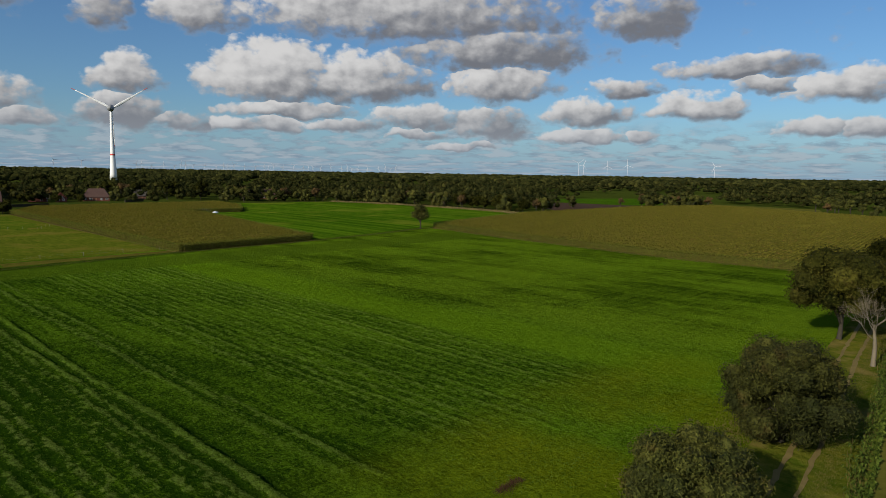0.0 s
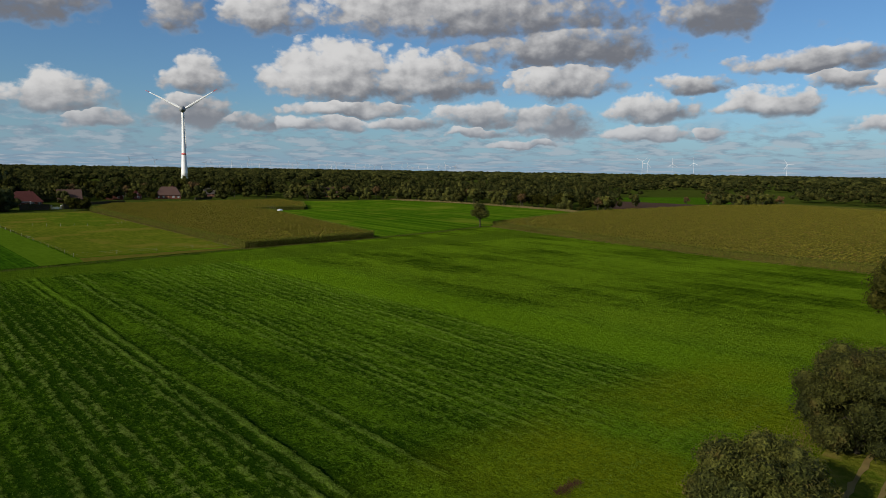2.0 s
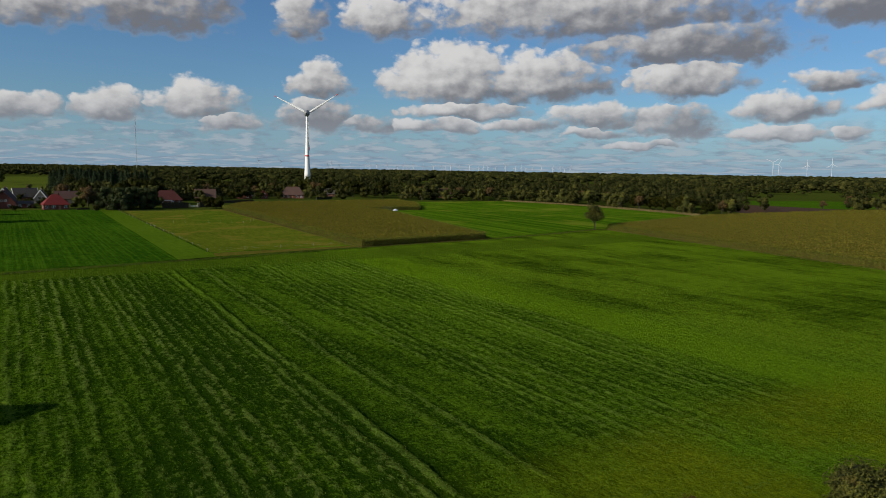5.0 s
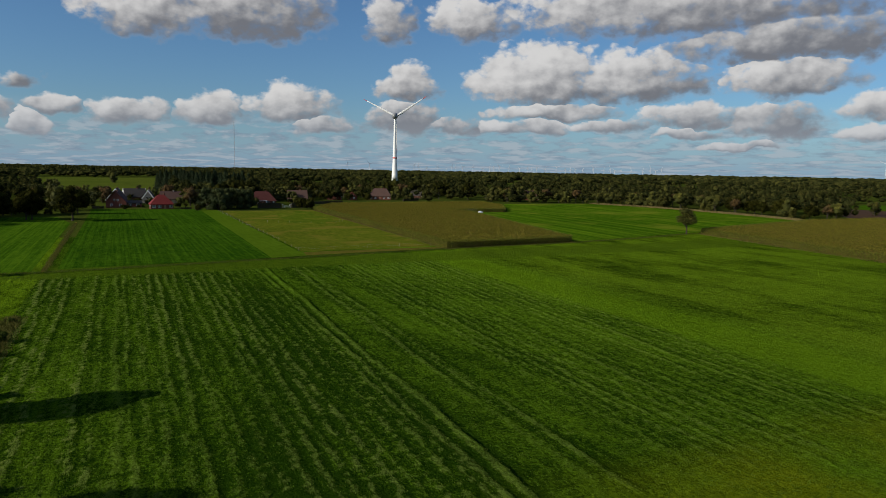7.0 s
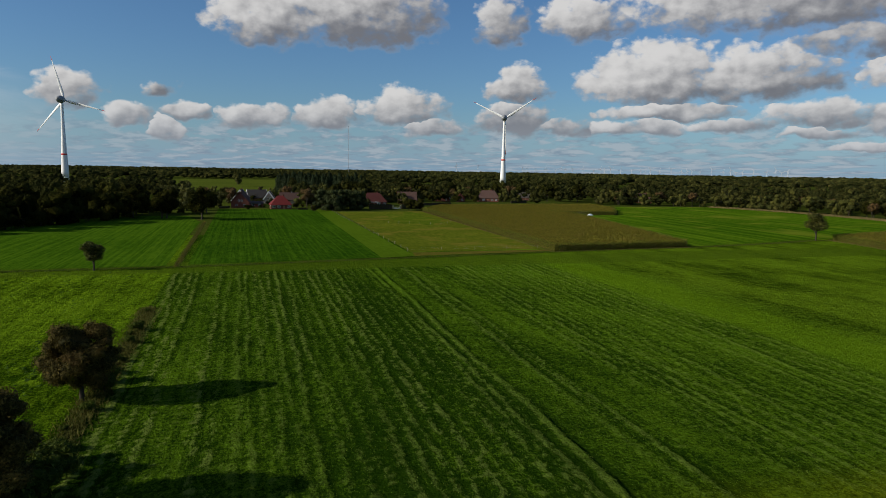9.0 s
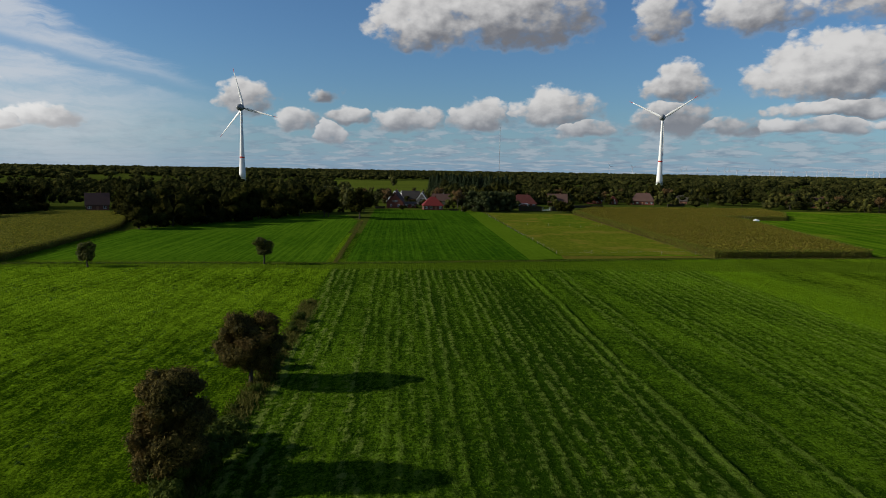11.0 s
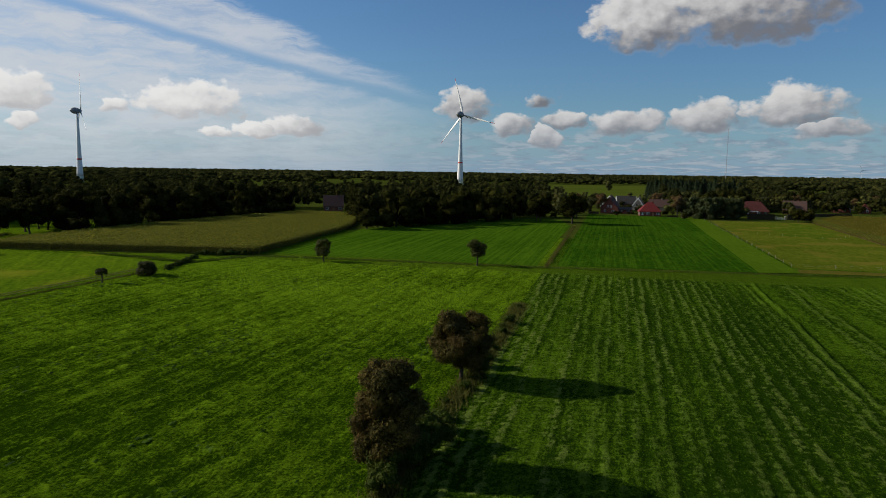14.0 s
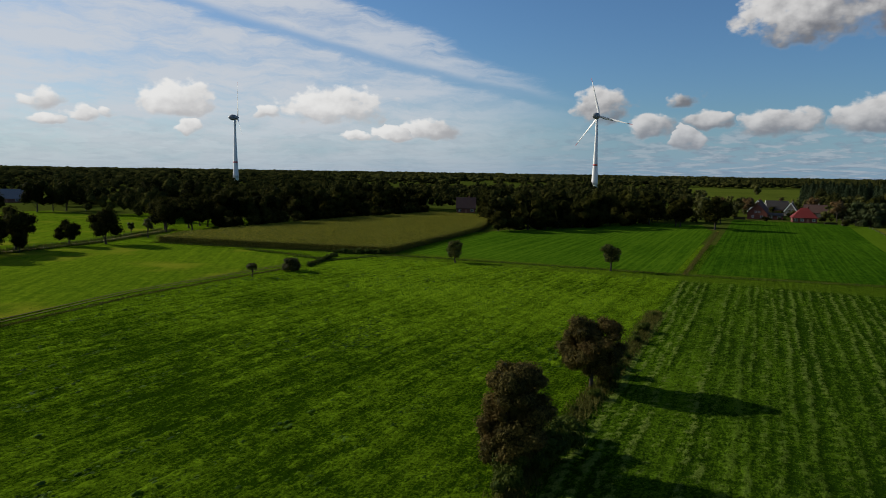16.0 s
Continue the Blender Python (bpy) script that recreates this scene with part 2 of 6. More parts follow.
def leaf_quads(r, centre, normal, size, slim=0.62):
    """One kite-shaped leaf, or spray of leaves, at each centre."""
    n = len(centre)
    normal = unit(normal)
    a = unit(np.cross(normal, unit(r.normal(size=(n, 3)))))
    b = np.cross(normal, a)
    s = size[:, None]
    v = np.stack([centre - a * s, centre + b * s * slim, centre + a * s, centre - b * s * slim], 1).reshape(-1, 3)
    return v, np.arange(4 * n).reshape(n, 4)


def leaf_tris(r, centre, normal, size, slim=0.75):
    """One three-cornered spray of leaves at each centre."""
    n = len(centre)
    normal = unit(normal)
    a = unit(np.cross(normal, unit(r.normal(size=(n, 3)))))
    b = np.cross(normal, a)
    s = size[:, None]
    v = np.stack([centre - a * s + 0.3 * b * s, centre + b * s * slim, centre + a * s - 0.4 * b * s], 1).reshape(-1, 3)
    return v, np.arange(3 * n).reshape(n, 3)


def ball(seed, sub=2):
    """A lump of foliage about the origin, uneven all over."""
    bm = bmesh.new()
    bmesh.ops.create_icosphere(bm, subdivisions=sub, radius=1.0)
    v = np.array([x.co for x in bm.verts])
    f = np.array([[x.index for x in face.verts] for face in bm.faces])
    bm.free()
    q = np.random.default_rng(seed)
    return v * (1 + (0.15 if sub > 1 else 0.1) * q.normal(size=(len(v), 1))), f


def inside(px, py, poly):
    poly = np.asarray(poly, float)
    hit = np.zeros(len(px), bool)
    j = len(poly) - 1
    for i in range(len(poly)):
        (xi, yi), (xj, yj) = poly[i], poly[j]
        cross = ((yi > py) != (yj > py)) & (px < (xj - xi) * (py - yi) / (yj - yi + 1e-12) + xi)
        hit ^= cross
        j = i
    return hit


# ---- materials ----
def plain(name, colour, rough=0.6, vary=0.12, scale=3.0, metal=0.0, bumpy=0.0, spec=0.3):
    m, nt, b = material(name)
    co = object_coords(nt)
    n1, n2 = noise_node(nt, co, scale, 4.0), noise_node(nt, co, scale * 0.13, 2.0)
    f = math_node(nt, "MULTIPLY_ADD", math_node(nt, "ADD", n1, n2), vary * 2, 1 - vary * 2)
    col = mix_colour(nt, 1.0, (*colour, 1), combine(nt, f, f, f), "MULTIPLY")
    link(nt, col, b.inputs["Base Color"])
    b.inputs["Roughness"].default_value, b.inputs["Metallic"].default_value, b.inputs["Specular IOR Level"].default_value = rough, metal, spec
    if bumpy:
        bump(nt, n1, bumpy, 0.05, b)
    return m


def foliage(name, dark, light, dry=None, dry_share=0.0, through=0.25, tree_vary=0.5, grain=0.0, gloss=0.08):
    """Leaves: each a shade of its own, each plant a shade of its own, some of the light coming through."""
    m, nt, b = material(name)
    geo = nt.nodes.new("ShaderNodeNewGeometry").outputs["Random Per Island"]
    own = nt.nodes.new("ShaderNodeObjectInfo").outputs["Random"]
    col = mix_colour(nt, geo, (*dark, 1), (*light, 1))
    if grain:  # leaf masses too far off to be single leaves
        g = step_node(nt, noise_node(nt, object_coords(nt), grain, 4.0, 0.75), 0.34, 0.66, 0.7, 1.3)
        col = mix_colour(nt, 1.0, col, combine(nt, g, g, g), "MULTIPLY")
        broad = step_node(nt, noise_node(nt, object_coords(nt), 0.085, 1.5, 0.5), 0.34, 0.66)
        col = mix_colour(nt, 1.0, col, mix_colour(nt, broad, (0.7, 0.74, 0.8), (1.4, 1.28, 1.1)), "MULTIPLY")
        bump(nt, noise_node(nt, object_coords(nt), grain * 0.8, 3.0, 0.7), 1.0, 0.9 / grain, b)
    if dry:
        pick = step_node(nt, noise_node(nt, object_coords(nt), 0.35, 4.0, 0.7), 0.62 - dry_share * 0.4, 0.72 - dry_share * 0.3)
        col = mix_colour(nt, pick, col, (*dry, 1))
    f = math_node(nt, "MULTIPLY_ADD", own, tree_vary, 1 - tree_vary / 2)
    col = mix_colour(nt, 1.0, col, combine(nt, f, f, f), "MULTIPLY")
    link(nt, col, b.inputs["Base Color"])
    b.inputs["Roughness"].default_value, b.inputs["Specular IOR Level"].default_value = 0.85 - gloss, gloss
    t = nt.nodes.new("ShaderNodeBsdfTranslucent")
    link(nt, col, t.inputs["Color"])
    mix = nt.nodes.new("ShaderNodeMixShader")
    mix.inputs[0].default_value = through
    nt.links.new(b.outputs[0], mix.inputs[1])
    nt.links.new(t.outputs[0], mix.inputs[2])
    nt.links.new(mix.outputs[0], nt.nodes["Material Output"].inputs["Surface"])
    return m


def field_grass(name, dark, light, period=0.0, depth=0.5, yellow=None, patch=0.02, fine=1.6, turn=0.0):
    """Meadow: tufts, clumps and broad patches; with a period, mowing swaths along y, turned by some degrees."""
    m, nt, b = material(name)
    co = object_coords(nt)
    mp = nt.nodes.new("ShaderNodeMapping")
    link(nt, co, mp.inputs[0])
    mp.inputs["Rotation"].default_value = (0, 0, radians(turn))
    co = mp.outputs[0]
    clump, tuft, broad = noise_node(nt, co, 0.45, 4.0, 0.6), noise_node(nt, co, fine, 5.0, 0.7), noise_node(nt, co, patch, 3.0)
    long = nt.nodes.new("ShaderNodeMapping")
    link(nt, co, long.inputs[0])
    long.inputs["Scale"].default_value = (1.0, 0.012, 1.0)
    f = math_node(nt, "ADD", math_node(nt, "MULTIPLY", clump, 0.9), math_node(nt, "MULTIPLY", tuft, 1.5))
    dash = nt.nodes.new("ShaderNodeMapping")
    link(nt, co, dash.inputs[0])
    dash.inputs["Scale"].default_value = (0.8, 0.16, 1.0)
    f = math_node(nt, "SUBTRACT", math_node(nt, "MULTIPLY_ADD", math_node(nt, "SUBTRACT", noise_node(nt, dash.outputs[0], 1.0, 4.0, 0.65), 0.5), 1.3, f), 0.72)
    if period:
        rows = noise_node(nt, long.outputs[0], 2.2 / period, 4.0, 0.7)
        rows = step_node(nt, rows, 0.36, 0.66)
        f = math_node(nt, "MULTIPLY_ADD", math_node(nt, "SUBTRACT", rows, 0.5), depth, f)
    f = math_node(nt, "MULTIPLY_ADD", math_node(nt, "SUBTRACT", broad, 0.5), 0.9, f, clamp=True)
    col = mix_colour(nt, f, (*dark, 1), (*light, 1))
    if yellow:
        col = mix_colour(nt, math_node(nt, "MULTIPLY", step_node(nt, noise_node(nt, co, patch * 2.3, 3.0), 0.5, 0.68), 0.8), col, (*yellow, 1))
    link(nt, col, b.inputs["Base Color"])
    b.inputs["Roughness"].default_value, b.inputs["Specular IOR Level"].default_value = 1.0, 0.0
    bump(nt, math_node(nt, "ADD", tuft, math_node(nt, "MULTIPLY", clump, 1.5)), 0.9, 0.18, b)
    return m


GRASS_FAR = field_grass("far_grass", (0.030, 0.044, 0.006), (0.062, 0.078, 0.011), patch=0.004, fine=0.3)
STRIP_GRASS = field_grass("bright_grass", (0.024, 0.064, 0.003), (0.062, 0.124, 0.006), period=2.3, depth=0.7)
FIELD_GRASS = field_grass("swath_grass", (0.011, 0.039, 0.002), (0.046, 0.102, 0.005), period=2.0, depth=0.5)
EAST_GRASS = field_grass("streaked_grass", (0.030, 0.075, 0.003), (0.080, 0.145, 0.006), period=9.0, depth=1.0, yellow=(0.12, 0.15, 0.012), patch=0.012, turn=5)
FAR_MEADOW = field_grass("far_meadow", (0.045, 0.066, 0.008), (0.085, 0.105, 0.014), patch=0.008, fine=0.3)
MOWN_GRASS = field_grass("mown_grass", (0.044, 0.085, 0.004), (0.078, 0.13, 0.008))
ROUGH_PASTURE = field_grass("rough_pasture", (0.046, 0.070, 0.005), (0.120, 0.135, 0.012), yellow=(0.14, 0.12, 0.018), patch=0.03, fine=0.9)
PADDOCK_GRASS = field_grass("paddock_grass", (0.036, 0.070, 0.004), (0.100, 0.130, 0.010), yellow=(0.13, 0.13, 0.015), patch=0.05, fine=0.9)
DRY_GRASS = field_grass("dry_grass", (0.060, 0.062, 0.008), (0.13, 0.11, 0.018))
VERGE_GRASS = field_grass("verge_grass", (0.038, 0.066, 0.004), (0.130, 0.125, 0.016), yellow=(0.19, 0.14, 0.04), patch=0.08)
GOLD_GRASS = field_grass("sunny_grass", (0.042, 0.085, 0.004), (0.115, 0.172, 0.007), period=4.5, depth=0.35, yellow=(0.17, 0.18, 0.014), patch=0.014, fine=1.0, turn=-35)
SOIL = plain("bare_soil", (0.055, 0.030, 0.016), 0.95, 0.25, 0.8, bumpy=0.6, spec=0.05)
TRACK_SOIL = plain("track_soil", (0.075, 0.064, 0.016), 0.95, 0.3, 0.9, bumpy=0.5, spec=0.05)
RUT_SOIL = plain("pale_rut", (0.165, 0.125, 0.045), 0.95, 0.3, 0.9, bumpy=0.5, spec=0.05)
DITCH_WEED = foliage("ditch_weeds", (0.020, 0.040, 0.003), (0.072, 0.090, 0.010), (0.11, 0.085, 0.02), 0.1, 0.25, 0.2)
BARK = plain("bark", (0.042, 0.036, 0.026), 0.9, 0.3, 4.0, bumpy=0.8, spec=0.1)
PALE_BARK = plain("pale_dead_bark", (0.15, 0.125, 0.085), 0.85, 0.25, 5.0, bumpy=0.6, spec=0.1)
LEAF_OAK = foliage("oak_leaves", (0.020, 0.026, 0.004), (0.088, 0.092, 0.017), (0.09, 0.072, 0.016), 0.1, gloss=0.13, grain=1.6)
LEAF_OAK_DEEP = foliage("deep_oak_leaves", (0.014, 0.018, 0.003), (0.060, 0.060, 0.010), (0.08, 0.062, 0.014), 0.08, gloss=0.05, grain=1.6)
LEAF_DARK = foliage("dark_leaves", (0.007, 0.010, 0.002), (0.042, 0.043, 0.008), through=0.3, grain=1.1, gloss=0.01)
LEAF_RUST = foliage("rusty_leaves", (0.026, 0.026, 0.005), (0.125, 0.100, 0.022), (0.090, 0.060, 0.014), 0.3, grain=2.6)
LEAF_AUTUMN = foliage("autumn_leaves", (0.06, 0.042, 0.018), (0.12, 0.075, 0.028), tree_vary=0.3, grain=1.1)
LEAF_FIR = foliage("fir_needles", (0.012, 0.022, 0.009), (0.028, 0.042, 0.016), tree_vary=0.3, through=0.1)
LEAF_FAR = foliage("forest_leaves", (0.009, 0.013, 0.004), (0.052, 0.056, 0.016), (0.070, 0.050, 0.015), 0.10, 0.22, 0.3, 0.8, 0.0)
CORN_LEAF = foliage("maize_leaves", (0.086, 0.084, 0.009), (0.205, 0.176, 0.022), (0.19, 0.13, 0.03), 0.2, 0.32, 0.1)
CORN_GREEN = foliage("green_maize_leaves", (0.092, 0.108, 0.012), (0.228, 0.216, 0.028), None, 0, 0.45, 0.1)
CORN_EDGE = foliage("maize_wall_leaves", (0.045, 0.070, 0.007), (0.190, 0.200, 0.026), None, 0, 0.35, 0.1)
CORN_NEAR = foliage("leafy_maize", (0.030, 0.055, 0.006), (0.105, 0.135, 0.018), None, 0, 0.35, 0.1)
CORN_STALK = foliage("dry_maize_stalks", (0.068, 0.055, 0.014), (0.16, 0.122, 0.038), None, 0, 0.2, 0.1)
CORN_FLOOR = plain("maize_shade", (0.095, 0.092, 0.016), 1.0, 0.3, 1.2, spec=0.0)
EDGE_STALK = foliage("brown_edge_stalks", (0.075, 0.055, 0.018), (0.20, 0.145, 0.05), None, 0, 0.2, 0.1)
DRY_STALK = foliage("bleached_stalks", (0.12, 0.095, 0.035), (0.27, 0.21, 0.085), None, 0, 0.2, 0.1)
DEAD_WEED = foliage("dead_weeds", (0.03, 0.016, 0.006), (0.08, 0.045, 0.018), None, 0, 0.1, 0.1)
PATH_WEED = foliage("brown_weeds", (0.038, 0.048, 0.006), (0.095, 0.088, 0.015), None, 0, 0.2, 0.1)
LEAF_WILLOW = foliage("grey_green_leaves", (0.020, 0.030, 0.010), (0.060, 0.075, 0.026), tree_vary=0.25, grain=1.1)
HEDGE = foliage("clipped_hedge_leaves", (0.016, 0.022, 0.005), (0.045, 0.058, 0.010), tree_vary=0.3)
HEDGE_LIGHT = foliage("light_hedge_leaves", (0.06, 0.07, 0.010), (0.13, 0.14, 0.020), tree_vary=0.2)
BLADE = foliage("meadow_blades", (0.020, 0.052, 0.002), (0.075, 0.140, 0.007), None, 0, 0.3, 0.1)
BLADE_PALE = foliage("mown_blades", (0.050, 0.090, 0.006), (0.105, 0.145, 0.016), None, 0, 0.3, 0.1)

# ---- ground ----
SMOOTH = [(-8.8, -5.2), (28.8, 33.8), (37.4, 43.2), (75.5, 88.0)]  # raked strips between the swaths


def meadow_material():
    """The two near fields, cut by the hedge at x = -16: mown swaths to the east, grazed tussocks to the west."""
    m, nt, b = material("meadow")
    co = object_coords(nt)
    split = nt.nodes.new("ShaderNodeSeparateXYZ")
    link(nt, co, split.inputs[0])
    x, y, z = split.outputs
    edge = math_node(nt, "MULTIPLY", math_node(nt, "SUBTRACT", noise_node(nt, co, 0.12, 3.0), 0.5), 5.0)
    xe, ye = math_node(nt, "ADD", x, edge), math_node(nt, "ADD", y, edge)
    tuft, clump, broad = noise_node(nt, co, 2.4, 6.0, 0.75), noise_node(nt, co, 0.42, 4.0, 0.62), noise_node(nt, co, 0.022, 3.0)
    long = nt.nodes.new("ShaderNodeMapping")
    link(nt, co, long.inputs[0])
    long.inputs["Scale"].default_value = (1.25, 0.022, 1.0)
    rows = noise_node(nt, long.outputs[0], 1.0, 5.0, 0.75)
    lying = nt.nodes.new("ShaderNodeMapping")  # cut blades lie aslant
    link(nt, co, lying.inputs[0])
    lying.inputs["Rotation"].default_value, lying.inputs["Scale"].default_value = (0, 0, radians(-28)), (2.6, 0.8, 1.0)
    stroke = step_node(nt, noise_node(nt, lying.outputs[0], 1.0, 4.0, 0.65), 0.34, 0.66, -0.5, 0.5)
    speck = noise_node(nt, vec_node(nt, "MULTIPLY", co, (1.0, 0.6, 1.0)), 4.5, 4.0, 0.8)
    grain = math_node(nt, "SUBTRACT", math_node(nt, "ADD", math_node(nt, "MULTIPLY", tuft, 2.4), math_node(nt, "MULTIPLY_ADD", speck, 2.2, math_node(nt, "MULTIPLY", clump, 1.0))), 2.36)
    # east: swaths, weaker past x = 60; the ridges of the cut are paler
    zone = noise_node(nt, vec_node(nt, "MULTIPLY", co, (0.075, 0.004, 0.1)), 1.0, 2.0, 0.5)
    xs = math_node(nt, "MULTIPLY_ADD", edge, 0.3, x)
    strong = math_node(nt, "MULTIPLY", step_node(nt, xs, 76.5, 74.0), step_node(nt, ye, 169.0, 160.0))
    strong = math_node(nt, "MAXIMUM", strong, math_node(nt, "MULTIPLY", step_node(nt, xs, 86.0, 92.0), 0.45))
    strong = math_node(nt, "MULTIPLY", strong, math_node(nt, "MULTIPLY", step_node(nt, ye, 34.0, 40.0), step_node(nt, zone, 0.36, 0.52, 0.25, 1.15)))
    swath = math_node(nt, "MULTIPLY", math_node(nt, "SUBTRACT", step_node(nt, rows, 0.36, 0.66), 0.5), strong)
    raked = None
    for lo, hi in SMOOTH[:3]:
        strip = math_node(nt, "MULTIPLY", step_node(nt, xs, lo - 0.5, lo + 0.5), step_node(nt, xs, hi + 0.5, hi - 0.5))
        raked = strip if raked is None else math_node(nt, "MAXIMUM", raked, strip)
    raked = math_node(nt, "MULTIPLY", raked, step_node(nt, ye, 172.0, 150.0))
    fe = math_node(nt, "MULTIPLY_ADD", swath, 0.3, grain)
    fe = math_node(nt, "MULTIPLY_ADD", stroke, math_node(nt, "MULTIPLY_ADD", raked, -0.3, 0.4), fe)
    fe = math_node(nt, "MULTIPLY_ADD", z, 3.2, fe)
    fe = math_node(nt, "MULTIPLY_ADD", raked, 0.16, fe)
    fe = math_node(nt, "MULTIPLY_ADD", math_node(nt, "SUBTRACT", broad, 0.5), 0.7, fe, clamp=True)
    fe = math_node(nt, "MULTIPLY_ADD", math_node(nt, "SUBTRACT", noise_node(nt, vec_node(nt, "MULTIPLY", co, (0.11, 0.03, 0.1)), 1.0, 4.0, 0.6), 0.5), 1.3, fe)
    # lighter towards +x: the sunlit look of grass facing away, painted in
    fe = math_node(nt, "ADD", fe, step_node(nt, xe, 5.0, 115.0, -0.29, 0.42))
    # near swaths darkened in colour, in place of the lens's dim corners
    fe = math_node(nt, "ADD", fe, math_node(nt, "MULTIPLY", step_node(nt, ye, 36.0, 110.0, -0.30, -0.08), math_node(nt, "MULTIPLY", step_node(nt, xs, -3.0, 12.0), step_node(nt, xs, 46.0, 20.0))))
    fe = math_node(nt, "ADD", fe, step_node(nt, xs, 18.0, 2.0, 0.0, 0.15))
    band = math_node(nt, "MULTIPLY", step_node(nt, xs, 74.5, 77.0), step_node(nt, xs, 89.0, 86.0))
    fe = math_node(nt, "MULTIPLY_ADD", band, 0.2, fe)
    fe = math_node(nt, "MULTIPLY_ADD", step_node(nt, ye, 42.0, 34.0), 0.25, fe)
    blotch = math_node(nt, "MULTIPLY", step_node(nt, noise_node(nt, vec_node(nt, "MULTIPLY", co, (0.075, 0.026, 0.1)), 1.0, 5.0, 0.62), 0.44, 0.62), step_node(nt, xs, 88.0, 94.0))
    fe = math_node(nt, "MULTIPLY_ADD", blotch, -0.5, fe)
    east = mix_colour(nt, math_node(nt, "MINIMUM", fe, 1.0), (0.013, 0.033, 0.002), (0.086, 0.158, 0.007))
    east = mix_colour(nt, math_node(nt, "MULTIPLY", band, 0.25), east, (0.105, 0.175, 0.003))
    east = mix_colour(nt, step_node(nt, xs, 82.0, 100.0, 0.0, 0.22), east, mix_colour(nt, math_node(nt, "MINIMUM", fe, 1.0), (0.055, 0.082, 0.003), (0.155, 0.190, 0.008)))
    ridge = math_node(nt, "MULTIPLY", step_node(nt, math_node(nt, "MULTIPLY_ADD", stroke, 0.05, z), 0.015, 0.075), step_node(nt, math_node(nt, "MULTIPLY_ADD", clump, 0.35, speck), 0.5, 0.8, 0.25, 1.0))
    ridge = math_node(nt, "MULTIPLY", ridge, math_node(nt, "MULTIPLY", strong, step_node(nt, xs, 4.0, 30.0, 0.95, 0.45)))
    east = mix_colour(nt, ridge, east, (0.128, 0.168, 0.032))
    worn = math_node(nt, "MULTIPLY", step_node(nt, noise_node(nt, co, 0.05, 4.0), 0.32, 0.6), step_node(nt, math_node(nt, "ABSOLUTE", math_node(nt, "SUBTRACT", xe, 58.0)), 42.0, 10.0))
    worn = math_node(nt, "MULTIPLY", worn, step_node(nt, ye, 46.0, 35.0))
    east = mix_colour(nt, math_node(nt, "MULTIPLY", worn, 0.7), east, mix_colour(nt, grain, (0.075, 0.10, 0.003), (0.155, 0.165, 0.006)))
    # west: grazed grass, lighter along y: brightness from sun and view put into colour
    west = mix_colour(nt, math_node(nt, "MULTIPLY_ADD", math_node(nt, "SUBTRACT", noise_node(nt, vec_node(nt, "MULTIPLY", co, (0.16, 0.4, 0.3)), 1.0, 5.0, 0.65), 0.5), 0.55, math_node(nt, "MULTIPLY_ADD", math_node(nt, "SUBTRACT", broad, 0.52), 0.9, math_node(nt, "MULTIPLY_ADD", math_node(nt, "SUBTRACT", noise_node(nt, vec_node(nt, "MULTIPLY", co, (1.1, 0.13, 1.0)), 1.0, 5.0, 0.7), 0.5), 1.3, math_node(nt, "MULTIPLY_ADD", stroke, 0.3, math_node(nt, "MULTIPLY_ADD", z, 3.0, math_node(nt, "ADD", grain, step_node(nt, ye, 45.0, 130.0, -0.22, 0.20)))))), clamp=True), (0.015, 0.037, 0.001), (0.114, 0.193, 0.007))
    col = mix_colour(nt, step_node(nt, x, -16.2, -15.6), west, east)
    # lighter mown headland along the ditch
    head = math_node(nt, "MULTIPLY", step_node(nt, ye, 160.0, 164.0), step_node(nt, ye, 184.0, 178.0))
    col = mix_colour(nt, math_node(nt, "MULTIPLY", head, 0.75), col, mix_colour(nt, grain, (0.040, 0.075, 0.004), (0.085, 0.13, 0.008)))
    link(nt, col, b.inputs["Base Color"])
    b.inputs["Roughness"].default_value, b.inputs["Specular IOR Level"].default_value = 1.0, 0.0
    hummock = noise_node(nt, vec_node(nt, "MULTIPLY", co, (1.0, 0.7, 1.0)), 1.0, 3.0, 0.55)
    bump(nt, math_node(nt, "ADD", math_node(nt, "MULTIPLY_ADD", speck, 0.4, math_node(nt, "MULTIPLY_ADD", hummock, 1.5, tuft)), clump), 1.0, 0.42, b)
    return m


MEADOW = meadow_material()


def steps(fine_lo, fine_hi, fine, reach):
    """Grid lines: even between two places, then wider and wider out to reach."""
    mid = list(np.arange(fine_lo, fine_hi + 1e-6, fine))
    up, s = [mid[-1]], fine
    while up[-1] < reach:
        s *= 1.35
        up.append(up[-1] + s)
    down, s = [mid[0]], fine
    while down[-1] > -reach:
        s *= 1.35
        down.append(down[-1] - s)
    up[-1], down[-1] = reach, -reach
    return np.array(down[:0:-1] + mid + up[1:])


def wave(px, py, seed, size):
    """Smooth value noise about 0, made of a few crossed waves."""
    r = np.random.default_rng(seed)
    out = np.zeros_like(px)
    for _ in range(14):
        k = r.normal(size=2) * 2 * np.pi / size
        out += np.sin(k[0] * px + k[1] * py + r.uniform(0, 6.28))
    return out / 3.7


def swath_lines():
    """Where the swaths lie across the east field: metres along x, and how high."""
    r = np.random.default_rng(17)
    out, x = [], -13.3
    while x < 122:
        if not any(lo < x < hi for lo, hi in SMOOTH):
            out.append((x, (1.0 if x < 75 else 0.4) * r.uniform(0.55, 1.25)))
        x += r.uniform(1.1, 2.0)
    return out + [(26.4, 1.3), (28.6, 1.6), (34.3, 0.8), (36.6, 0.7)]


